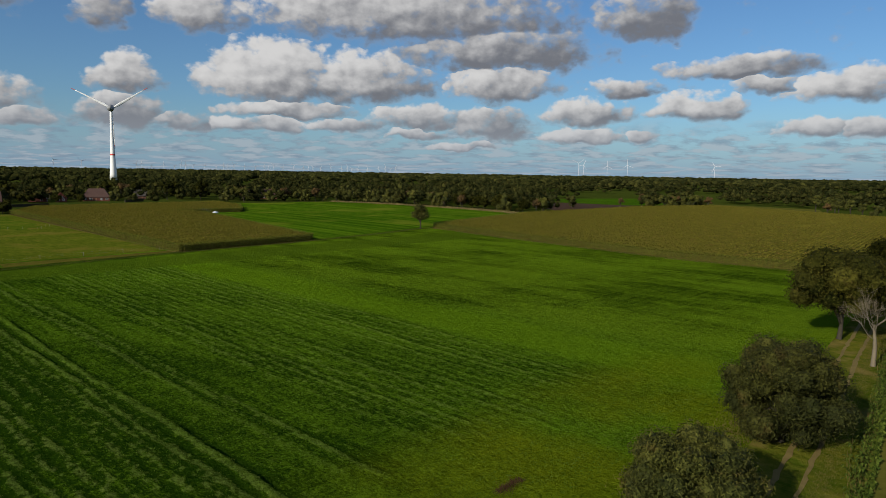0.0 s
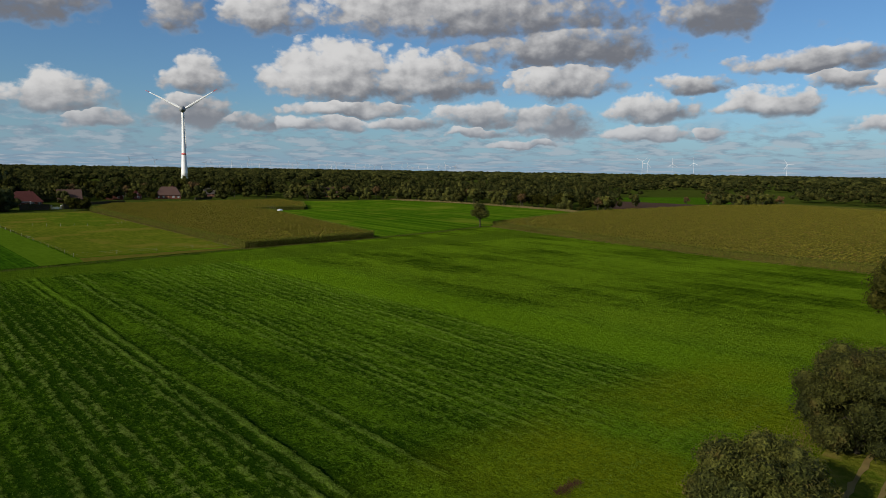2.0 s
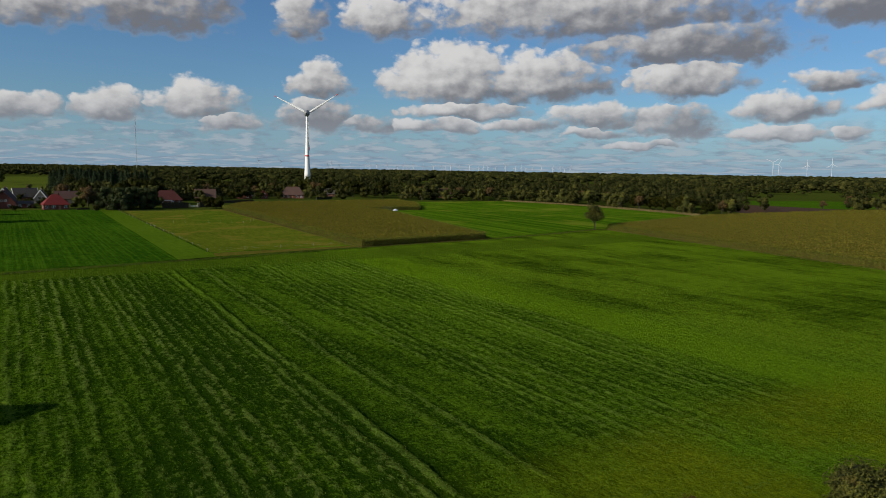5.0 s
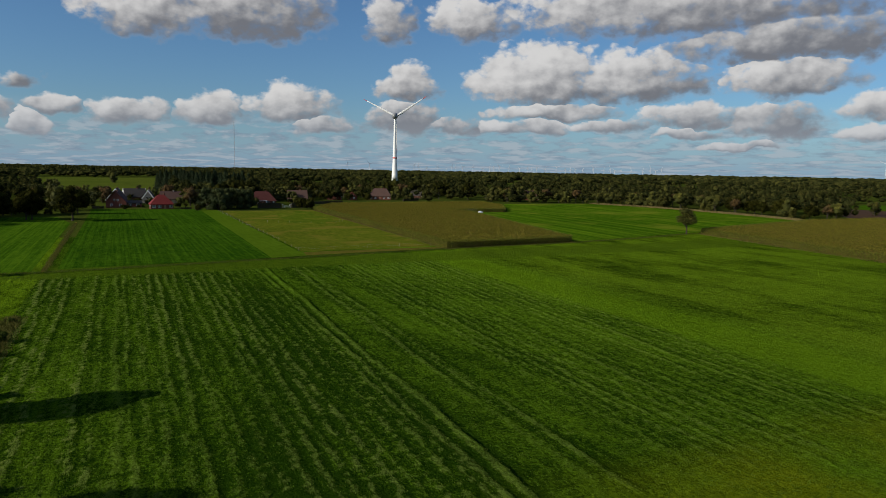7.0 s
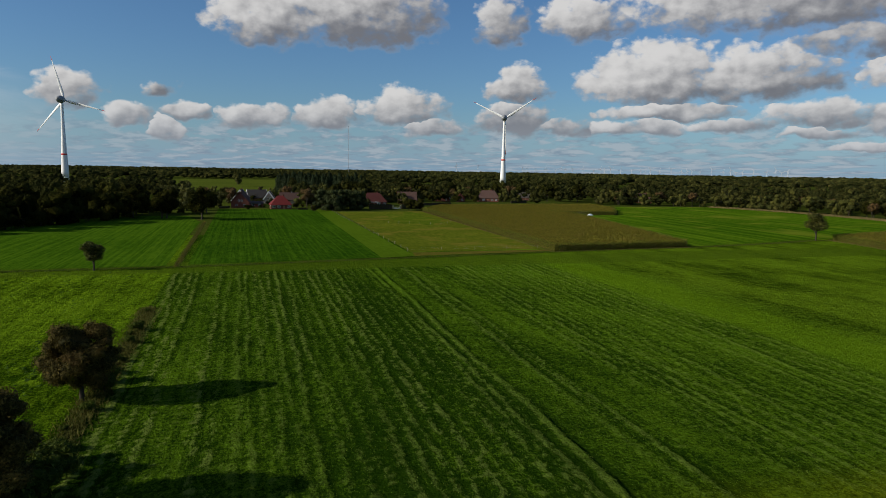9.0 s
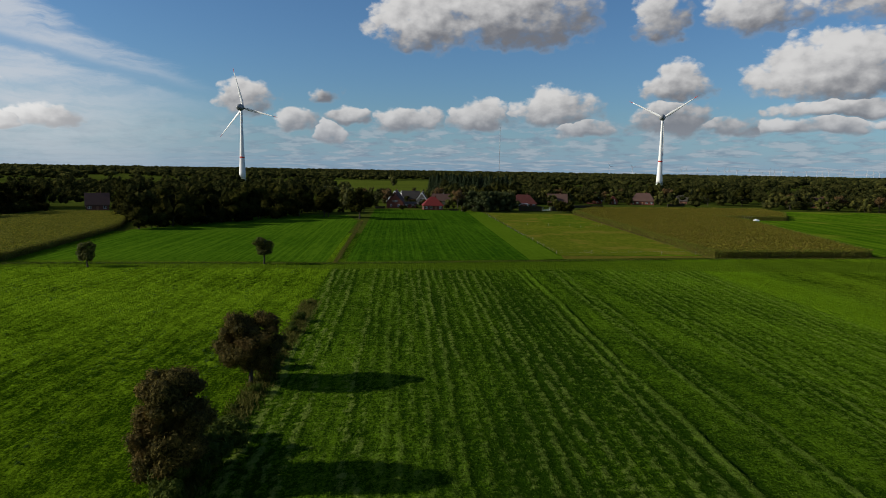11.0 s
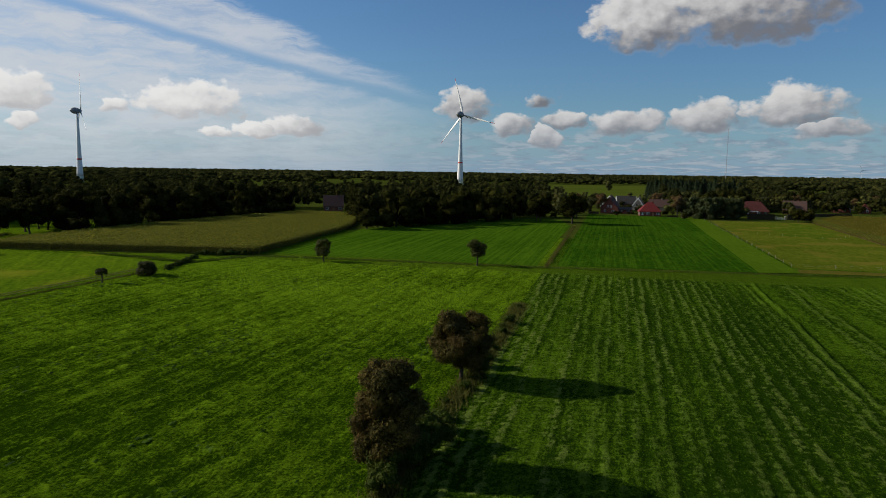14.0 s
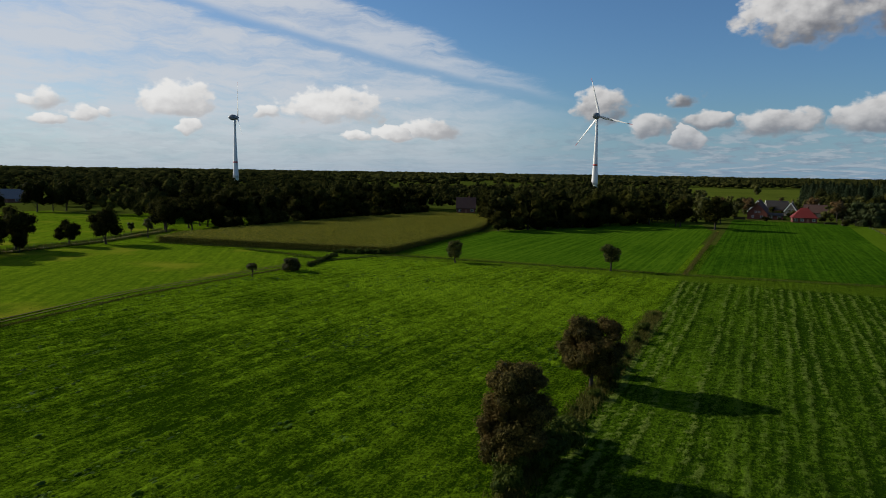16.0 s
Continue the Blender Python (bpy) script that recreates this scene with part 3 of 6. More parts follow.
def swath_height(px, py):
    """Uneven cut: swaths along y in the east field, steep on the side away from the sun; tussocks in lines in the west one."""
    east = 0.035 * wave(px, py, 6, 1.6)
    ends = np.clip((166 - py) / 6, 0, 1) * np.clip((py - 35 - 2.5 * wave(px, py * 0, 9, 5)) / 3, 0, 1)
    for k, (x0, high) in enumerate(swath_lines()):
        s = (px - x0 - 0.0011 * x0 * (py - 80) - 0.22 * np.sin(py / 9.0 + 2.1 * k) - 0.10 * np.sin(py / 2.3 + 1.3 * k) - 0.07 * np.sin(py / 0.8 + k)) / 0.5
        near = np.abs(s) < 4
        t, yy = s[near], py[near]
        top = np.exp(-np.where(t > 0, 1.9 * t, 0.9 * t) ** 2) - 0.55 * np.exp(-((t - 1.35) / 0.75) ** 2)
        broken = np.clip(0.9 + 0.35 * np.sin(yy / 7.1 + 4.0 * k) * np.sin(yy / 17.0 + k) + 0.2 * np.sin(yy / 1.1 + 2.7 * k), 0.15, 1.6)
        east[near] += 0.068 * high * top * broken * ends[near]
    lines = np.clip(0.55 + 0.9 * wave(px, py / 8, 12, 5.5), 0.15, 1.5)
    west = 0.17 * np.clip(wave(px, py * 0.75, 5, 1.9) - 0.25, 0, 1.6) * lines + 0.03 * wave(px, py * 0.6 + px * 0.5, 8, 4.5) + 0.06 * wave(px, py / 9, 14, 3.0)
    return np.where(px > -16, east, west)


DITCH = [(-140, 158.5), (-104, 151), (-96, 168), (-60, 170.5), (-16, 171.8), (45, 180), (92, 186.5), (142, 190), (180, 197), (207, 204), (216, 203)]


def along(line, gap, jitter, seed):
    r = np.random.default_rng(seed)
    out = []
    for (x0, y0), (x1, y1) in zip(line, line[1:]):
        d = math.hypot(x1 - x0, y1 - y0)
        n = max(1, int(d / gap))
        f = (np.arange(n) + r.uniform(0, 1, n)) / n
        out.append(np.stack([x0 + (x1 - x0) * f, y0 + (y1 - y0) * f], 1) + r.normal(0, jitter, (n, 2)))
    return np.concatenate(out)


def line_distance(px, py, line):
    best = np.full(px.shape, 1e9)
    for (x0, y0), (x1, y1) in zip(line, line[1:]):
        dx, dy = x1 - x0, y1 - y0
        f = np.clip(((px - x0) * dx + (py - y0) * dy) / (dx * dx + dy * dy), 0, 1)
        best = np.minimum(best, np.hypot(px - x0 - f * dx, py - y0 - f * dy))
    return best


def build_ground():
    gx, gy = steps(-16, 78, 0.24, 4850), steps(30, 168, 0.62, 4850)
    gx = np.concatenate([gx[gx < -110], np.arange(-110, -16.1, 0.5), gx[(gx >= -16) & (gx <= 78)], np.arange(78.5, 112, 0.6), gx[gx > 112]])
    X, Y = np.meshgrid(gx, gy, indexing="xy")
    near = np.clip((X + 105) / 8, 0, 1) * np.clip((215 - X) / 50, 0, 1) * np.clip((176 - Y) / 6, 0, 1) * np.clip((Y + 20) / 30, 0, 1)
    Z = swath_height(X, Y) * near
    Z -= 0.3 * np.exp(-(line_distance(X, Y, DITCH) / 1.5) ** 2)
    nx, ny = len(gx), len(gy)
    v = np.stack([X, Y, Z], -1).reshape(-1, 3)
    i = np.arange((ny - 1) * (nx - 1))
    r, c = i // (nx - 1), i % (nx - 1)
    a = r * nx + c
    f = np.stack([a, a + 1, a + nx + 1, a + nx], 1)
    cx, cy = (gx[c] + gx[c + 1]) / 2, (gy[r] + gy[r + 1]) / 2
    far = ~((cx > -320) & (cx < 330) & (cy > -160) & (cy < 260))
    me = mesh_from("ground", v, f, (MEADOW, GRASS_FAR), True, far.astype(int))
    tagged(new("ground", me), "flat green farmland with mown swaths and grazed grass", "ground", kind="structure")


build_ground()


def field(name, poly, mat, z=0.02, label="", grid=6.0):
    """A thin sheet of another crop or turf on the ground."""
    bm = bmesh.new()
    bm.faces.new([bm.verts.new((x, y, z)) for x, y in poly])
    bm.normal_update()
    if bm.faces[:][0].normal.z < 0:
        bmesh.ops.reverse_faces(bm, faces=bm.faces[:])
    bmesh.ops.triangulate(bm, faces=bm.faces[:])
    me = bpy.data.meshes.new(name)
    bm.to_mesh(me)
    bm.free()
    me.materials.append(mat)
    return tagged(new(name, me), label, "field", kind="structure")


CORN_A = [(91, 187.5), (141, 191.5), (152, 240), (173, 330), (166, 351), (206, 347), (230, 390), (236, 432), (124, 424), (101, 384)]
CORN_R = [(213, 202), (204, 160), (197, 120), (191, 84), (192, 50), (198, 22), (410, 20), (478, 82), (532, 206), (462, 230), (322, 231)]
CORN_C = [(-176, 157), (-140, 162), (-97, 170), (-103, 246), (-106, 264), (-118, 300), (-132, 327), (-147, 333), (-163, 334), (-168, 300), (-176, 262), (-178, 205), (-180, 178)]
field("field_strip", [(-94, 174), (-18.5, 174), (-18.5, 313), (-26, 352), (-62, 352), (-100, 258)], STRIP_GRASS, label="bright green meadow strip with faint mowing lines")
field("field_swath", [(-13.5, 176), (36, 181), (40, 404), (-14, 408)], FIELD_GRASS, label="dark green meadow with mowing swaths")
field("field_mown", [(36, 181), (46, 183), (49, 404), (40, 404)], MOWN_GRASS, label="lighter freshly mown grass strip")
field("field_pasture", [(47, 193), (90, 194), (100, 384), (50, 381)], ROUGH_PASTURE, label="rough yellowish pasture with worn grass")
field("field_paddock", [(66, 297), (69, 318), (72, 352), (77, 360), (80, 345), (83, 362), (90, 380), (94, 366), (90, 340), (92, 318), (89, 301), (84, 298), (80, 287), (75, 285), (71, 293)], PADDOCK_GRASS, 0.07, label="greener grazed patch inside the paddock")
field("field_path", [(46, 183.5), (91, 188), (90, 192), (47, 191)], DRY_GRASS, label="brownish dry grass margin before the pasture")
field("field_east", [(145, 193), (206, 206), (322, 237), (338, 246), (350, 330), (338, 424), (240, 436), (232, 388), (207, 345), (170, 349), (174, 330), (153, 240)], EAST_GRASS, label="bright green meadow with pale mowing lines")
field("field_ploughed", [(372, 240), (446, 224), (505, 254), (490, 345), (440, 312)], SOIL, label="dark brown ploughed field")
field("field_backstrip", [(505, 262), (560, 250), (668, 334), (622, 356), (584, 372), (500, 350)], STRIP_GRASS, label="green field between the woods")
field("field_northwest", [(-107, -10), (-107, 60), (-109, 120), (-106, 148), (-140, 156), (-176, 152), (-188, 112), (-190, -10)], GOLD_GRASS, label="sunlit yellow-green meadow")
field("field_west", [(-205, 100), (-200, 190), (-240, 212), (-345, 240), (-360, 120)], GOLD_GRASS, label="sunlit meadow behind the roadside trees")
field("field_far", [(-60, 560), (30, 560), (46, 900), (70, 1420), (-150, 1420)], FAR_MEADOW, label="far green meadow between the woods")
field("field_cornfar", [(505, 118), (585, 142), (600, 235), (516, 202)], CORN_FLOOR, 0.05, label="far strip of ripe maize")
field("road_west", [(-183, 60), (-187, 112), (-191, 150), (-206, 190), (-208, 189.5), (-193.5, 150), (-189.5, 112), (-185.5, 60)], RUT_SOIL, 0.07, label="narrow worn country lane")
for k in (0, 1):
    field("track_rut", [(-104.5 - 1.7 * k, 20), (-104 - 1.7 * k, 62), (-108.3 - 1.7 * k, 90), (-106.6 - 1.7 * k, 138), (-107.0 - 1.7 * k, 138), (-108.7 - 1.7 * k, 90), (-104.4 - 1.7 * k, 62), (-104.9 - 1.7 * k, 20)], TRACK_SOIL, 0.09, label="brown wheel rut along the meadow edge")
field("field_lane", [(-16.5, 172.5), (-15.8, 172.5), (-16.0, 240), (-16.4, 318), (-17.0, 318), (-16.6, 240)], DRY_GRASS, 0.07, label="narrow brown earth path between two meadows")
field("track_verge", [(38, 5), (125, 16), (150, 20), (150, 27), (112, 24), (60, 19), (38, 15)], VERGE_GRASS, 0.16, label="farm track under the trees with dry grass")


def rut(line, wide, seed, mat, z, label):
    """A worn wheel rut with ragged edges."""
    p = along(line, 1.1, 0.05, seed)
    p = p[np.argsort(p[:, 0])]
    q = np.random.default_rng(seed)
    w = wide * q.uniform(0.35, 1.15, (len(p), 2))
    field("track_rut", [(px, py - a) for (px, py), a in zip(p, w[:, 0])] + [(px, py + b) for (px, py), b in zip(p[::-1], w[::-1, 1])], mat, z, label)


for k in (0, 1):
    rut([(48, 12.5 + 1.9 * k), (66, 14.4 + 2 * k), (101, 18.7 + 2 * k), (130, 21.8 + 2 * k)], 0.3, 70 + k, RUT_SOIL, 0.2, "dry pale wheel rut in the grass")
field("field_verge", [(330, 243), (338, 245), (346, 285), (352, 330), (342, 424), (336, 424), (345, 330), (338, 285)], VERGE_GRASS, 0.09, label="pale dry grass verge below the tree row")


# ---- trees ----
def tree_meshes(name, seed, h, r, clear, leaf_mat, clumps=26, leaves=9000, leaf=0.22, bark=BARK, flat=1.0, lobes=0.34, trunk_r=None, core=True, low=-0.55, form=""):
    """Trunk with limbs, and a crown of leaf sprays set on many uneven clumps. Foot at the origin."""
    q = np.random.default_rng(seed)
    hh = (h - clear) / 2
    mid = clear + hh
    d = unit(q.normal(size=(clumps, 3)))
    d[:, 2] = np.where(d[:, 2] < low, -d[:, 2], d[:, 2])
    reach = q.uniform(0.35, 0.78, clumps)[:, None]
    size = r * lobes * q.uniform(0.7, 1.25, clumps)
    c = d * reach * np.array([r, r, hh]) * q.uniform(0.86, 1.12, (clumps, 1)) + (0, 0, mid)
    if form:  # leafy to the ground: a dome, or an egg that draws in a little below
        u, a = q.uniform(0.08, 0.94, clumps), q.uniform(0, 2 * np.pi, clumps)
        prof = np.sqrt(1 - u ** 2) if form == "dome" else np.where(u < 0.38, 0.72 + 0.28 * u / 0.38, np.sqrt(np.clip(1 - ((u - 0.38) / 0.66) ** 2, 0, 1)))
        rho = r * prof * q.uniform(0.55, 0.9, clumps)
        c = np.stack([rho * np.cos(a), rho * np.sin(a), clear + u * (h - clear) * 0.9], 1)
    size = np.minimum(size, np.maximum(h - c[:, 2], 0.25 * r))
    share = size ** 2 / (size ** 2).sum()
    which = q.choice(clumps, leaves, p=share)
    n = unit(q.normal(size=(leaves, 3)))
    rad = size[which] * q.uniform(0.7, 1.22, leaves)
    pos = c[which] + n * rad[:, None] * (1, 1, 0.85 * flat)
    v, f = leaf_tris(q, pos, n + 0.45 * q.normal(size=(leaves, 3)) + (0, 0, 0.2), leaf * q.uniform(0.6, 1.4, leaves))
    # leafy masses under the outer sprays, which keep the crown closed
    pieces = [(v, f)]
    for i in range(clumps):
        bv, bf = ball(seed * 7 + i % 6, 2 if core else 1)
        pieces.append((c[i] + bv * size[i] * (0.74 if core else 0.5) * (1, 1, 0.85 * flat), bf))
    if core and clear < h * 0.2 and form:
        bv, bf = ball(seed, 2)
        pieces.append((np.array([0, 0, mid]) + bv * (0.34 * r, 0.34 * r, 0.5 * hh), bf))
    v, f = join_parts(pieces)
    crown = mesh_from(name + "_crown", v, f, (leaf_mat,))
    tr = trunk_r or 0.022 * h + 0.05
    lean = q.normal(0, 0.02 * h, 2)
    top = np.array([lean[0], lean[1], mid + 0.3 * hh])
    pieces = [tube([(0, 0, -0.1), (0.1 * lean[0], 0.1 * lean[1], 0.25), (0.4 * lean[0], 0.4 * lean[1], clear), top * (1, 1, 1)], [tr * 1.5, tr * 1.05, tr * 0.8, tr * 0.2])]
    for i in q.choice(clumps, min(9, clumps), replace=False):
        z0 = q.uniform(clear * 0.75, clear + 0.5 * hh)
        s = np.array([lean[0] * z0 / mid * 0.6, lean[1] * z0 / mid * 0.6, z0])
        bend = (s + c[i]) / 2 + (0, 0, 0.1 * r) + q.normal(0, 0.04 * r, 3)
        pieces.append(tube([s, bend, c[i]], [tr * 0.42, tr * 0.27, tr * 0.08], 5))
    tv, tf = join_parts(pieces)
    return mesh_from(name + "_trunk", tv, tf, (bark,), True), crown


def plant_tree(name, meshes, x, y, label, category="tree", scale=1.0, spin=0.0, group="", z=0.0):
    ob = empty_at(name, pose(x, y, z, 0, 0, spin) @ Matrix.Scale(scale, 4))
    child("trunk", meshes[0], ob)
    child("crown", meshes[1], ob)
    return tagged(ob, label, category, group)


# the row along the farm track
plant_tree("oak_tree", tree_meshes("near_oak", 11, 7.2, 4.3, 0.5, LEAF_OAK, 62, 34000, 0.135, lobes=0.26, form="egg"), 43.6, 17.0, "round dense dark green oak beside the farm track", spin=20)
plant_tree("oak_tree", tree_meshes("round_oak", 12, 10.8, 5.6, 0.7, LEAF_OAK, 72, 46000, 0.15, lobes=0.245, form="egg"), 64.6, 17.3, "broad round oak with olive leaves by the track", spin=75, scale=0.93)
plant_tree("oak_tree", tree_meshes("tall_oak", 13, 15.0, 8.6, 2.0, LEAF_OAK_DEEP, 54, 32000, 0.2, lobes=0.27), 113.5, 23.5, "tall spreading oak with bare lower trunk", spin=140)
plant_tree("oak_tree", tree_meshes("tall_oak_two", 17, 15.0, 8.0, 3.0, LEAF_DARK, 44, 14000, 0.26, lobes=0.28), 128.0, 19.5, "tall dark oak behind another oak", spin=30)


def bare_tree():
    q = np.random.default_rng(5)
    pieces = [tube([(0, 0, -0.1), (0.1, 0, 2.2), (-0.1, 0.2, 4.6)], [0.27, 0.2, 0.12])]

    def grow(p, d, length, rad, level):
        e = p + d * length
        m = (p + e) / 2 + q.normal(0, 0.06 * length, 3)
        pieces.append(tube([p, m, e], [rad, rad * 0.75, rad * 0.5], 5))
        if level:
            for _ in range(4):
                nd = unit(d + q.normal(0, 0.5, 3) + (0, 0, 0.12))
                grow(p + (e - p) * q.uniform(0.45, 1.0), nd, length * q.uniform(0.5, 0.72), rad * 0.5, level - 1)

    for _ in range(7):
        grow(np.array([0, 0, q.uniform(2.6, 4.6)]), unit(np.array([q.normal(0, 0.6), q.normal(0, 0.6), 1.0])), q.uniform(2.2, 3.4), 0.045, 3)
    v, f = join_parts(pieces)
    me = mesh_from("dead_tree", v, f, (PALE_BARK,), True)
    ob = new("dead_tree", me)
    ob.matrix_basis = pose(99.9, 16.6, 0) @ Matrix.Scale(1.22, 4)
    tagged(ob, "dead leafless tree with pale bare branches by the track", "tree")


bare_tree()

# hedge between the two near fields
NEAR_A = tree_meshes("hedge_tree", 21, 9.9, 3.1, 0.4, LEAF_RUST, 84, 32000, 0.135, lobes=0.25, form="egg")
NEAR_B = tree_meshes("hedge_tree_two", 22, 8.9, 3.5, 1.7, LEAF_RUST, 66, 26000, 0.14, lobes=0.26, form="egg")
plant_tree("field_tree", NEAR_A, -17.0, 50.4, "tall narrow tree with browning leaves in the hedge", spin=40)
plant_tree("field_tree", NEAR_B, -16.3, 74.8, "small tree with brownish crown and slim trunk in the hedge", spin=10)
SMALL_A = tree_meshes("young_tree", 31, 7.0, 2.7, 0.6, LEAF_OAK, 22, 4200, 0.2, lobes=0.30, low=-1.0, core=False)
SMALL_B = tree_meshes("young_tree_two", 32, 7.9, 2.6, 1.7, LEAF_OAK, 22, 4200, 0.2, lobes=0.30, low=-0.9, core=False)
SMALL_C = tree_meshes("crooked_tree", 33, 9.8, 4.2, 1.6, LEAF_OAK, 18, 4400, 0.28, lobes=0.34, core=False)
plant_tree("young_tree", SMALL_A, -73.3, 163.8, "small dark leafy tree standing beside the ditch", spin=50)
plant_tree("young_tree", SMALL_B, -33.2, 169.4, "slender young tree with thin trunk beside the ditch", spin=0)
plant_tree("field_tree", SMALL_C, 206.5, 203.6, "lone crooked leafy tree at the field corner", spin=120, scale=1.15)

SHRUB = tree_meshes("shrub", 41, 3.4, 2.3, 0.0, LEAF_OAK, 24, 4500, 0.14, form="dome")
SHRUB_B = tree_meshes("bramble", 42, 2.2, 1.6, 0.1, DITCH_WEED, 12, 2400, 0.13)
SHRUB_C = tree_meshes("low_bramble", 44, 2.2, 1.6, 0.1, DITCH_WEED, 12, 620, 0.26, form="dome")
plant_tree("shrub", SHRUB, -100.4, 129.0, "round dark green shrub beside the meadow track", "bush")
plant_tree("shrub", tree_meshes("small_tree", 43, 3.3, 1.6, 0.7, LEAF_OAK, 12, 1300, 0.15, core=False), -102.2, 117.3, "small bushy tree beside the meadow track", "bush")
for i, (x, y, s) in enumerate([(-14.4, 55.5, 1.7), (-14.6, 58.5, 1.25), (-15.3, 61.5, 0.7), (-15.9, 66, 0.4), (-15.0, 71, 0.65), (-14.6, 77, 1.1), (-14.9, 80.5, 1.2), (-15.6, 83.5, 0.9), (-15.0, 88.5, 0.6), (-15.9, 94, 0.4), (-15.1, 98, 0.7), (-15.8, 102, 0.5), (-15.2, 105.5, 0.9), (-16, 46, 1.2), (-16.8, 48.6, 1.5), (-16.0, 50.6, 1.6), (-15.2, 52.8, 1.7), (-15.4, 118, 0.5)]):
    plant_tree("hedge_bush", SHRUB_B, x, y, "low weedy bramble bush in the field hedge", "bush", 0.78 * s, 47 * i, "hedge bushes")

for i, (x, y) in enumerate(along([(-101, 136), (-105, 150), (-108, 158)], 0.9, 0.3, 51)):
    plant_tree("ditch_bush", SHRUB_C, float(x), float(y), "low dark bramble bush on the ditch bank", "bush", 0.28 + 0.12 * (i % 3), 61 * i, "ditch bushes")
for i, (x, y) in enumerate(along([(-112, 163), (-104, 166), (-97, 170)], 1.1, 0.3, 52)):
    plant_tree("ditch_bush", SHRUB_C, float(x), float(y), "low dark bramble bush on the ditch bank", "bush", 0.4 + 0.18 * (i % 3), 61 * i, "ditch bushes")

# trees of middle distance: a few kinds, each set many times
KINDS = {
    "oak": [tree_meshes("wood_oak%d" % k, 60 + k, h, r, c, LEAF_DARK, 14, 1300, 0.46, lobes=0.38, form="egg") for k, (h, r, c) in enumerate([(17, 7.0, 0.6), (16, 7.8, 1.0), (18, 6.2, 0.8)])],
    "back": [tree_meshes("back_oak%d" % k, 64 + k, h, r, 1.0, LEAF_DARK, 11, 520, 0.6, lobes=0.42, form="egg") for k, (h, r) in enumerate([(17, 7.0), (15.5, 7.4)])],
    "round": [tree_meshes("round_tree%d" % k, 70 + k, h, r, c, LEAF_OAK, 11, 950, 0.42, lobes=0.42, form="egg") for k, (h, r, c) in enumerate([(11, 5.2, 0.9), (12.6, 5.6, 1.2)])],
    "slim": [tree_meshes("slim_tree%d" % k, 80 + k, h, r, c, LEAF_OAK, 11, 600, 0.4, lobes=0.44) for k, (h, r, c) in enumerate([(13, 3.4, 3.4), (12, 3.8, 3.0)])],
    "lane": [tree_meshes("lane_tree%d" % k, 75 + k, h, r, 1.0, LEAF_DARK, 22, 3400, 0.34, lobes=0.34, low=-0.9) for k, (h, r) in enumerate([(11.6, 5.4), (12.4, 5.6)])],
    "rust": [tree_meshes("autumn_tree", 90, 11, 4.2, 2.0, LEAF_AUTUMN, 12, 600, 0.42, lobes=0.42)],
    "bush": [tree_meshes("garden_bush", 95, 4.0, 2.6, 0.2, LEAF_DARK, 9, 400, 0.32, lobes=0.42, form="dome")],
}
WORDS = {"back": "tall dark green tree inside the wood", "oak": "tall dark green tree at the wood's edge", "round": "round leafy tree among fields and gardens", "slim": "slender green tree in a row",
         "lane": "broad round dark tree beside the country lane", "rust": "reddish brown autumn tree among green trees", "bush": "dark green garden bush"}


def wood_tree(kind, x, y, scale=1.0):
    k = KINDS[kind]
    i = int(abs(x * 7 + y * 13)) 
    plant_tree("bush" if kind == "bush" else "tree", k[i % len(k)], x, y, WORDS[kind], "bush" if kind == "bush" else "tree", scale * (0.78 + 0.36 * ((i * 37) % 10) / 10), (i * 53) % 360, kind + " trees")


def tree_row(kind, line, gap, jitter, seed, scale=1.0):
    for x, y in along(line, gap, jitter, seed):
        wood_tree(kind, float(x), float(y), scale)


def conifer(h, r, seed, n=1800, leaf=0.62):
    q = np.random.default_rng(seed)
    z = h * q.uniform(0.04, 1, n) ** 1.15
    rad = r * (1 - z / h) ** 0.6 * q.uniform(0.5, 1.08, n) * (0.8 + 0.25 * np.sin(z * 5.0))
    a = q.uniform(0, 2 * np.pi, n)
    pos = np.stack([rad * np.cos(a), rad * np.sin(a), z], 1)
    out = np.stack([np.cos(a), np.sin(a), np.full(n, 0.35)], 1)
    v, f = leaf_tris(q, pos, out + 0.5 * q.normal(size=(n, 3)), leaf * q.uniform(0.6, 1.3, n))
    tv, tf = tube([(0, 0, -0.1), (0, 0, h * 0.5), (0, 0, h * 0.97)], [0.3, 0.18, 0.03])
    return mesh_from("fir_trunk", tv, tf, (BARK,), True), mesh_from("fir_crown", v, f, (LEAF_FIR,))


FIRS = [conifer(19.5, 5.0, 1), conifer(20.5, 5.4, 2), conifer(18.5, 4.8, 3)]
for i, (x, y) in enumerate(np.concatenate([along([(33, 690), (58, 655), (100, 630)], 3.2, 1.2, 3), along([(38, 705), (70, 668), (110, 645)], 5.0, 2.0, 4)])):
    plant_tree("fir_tree", FIRS[i % 3], float(x), float(y), "tall narrow fir in a dense plantation behind the village", "tree", 0.9 + 0.14 * (i % 4) / 3, 67 * i, "fir plantation")

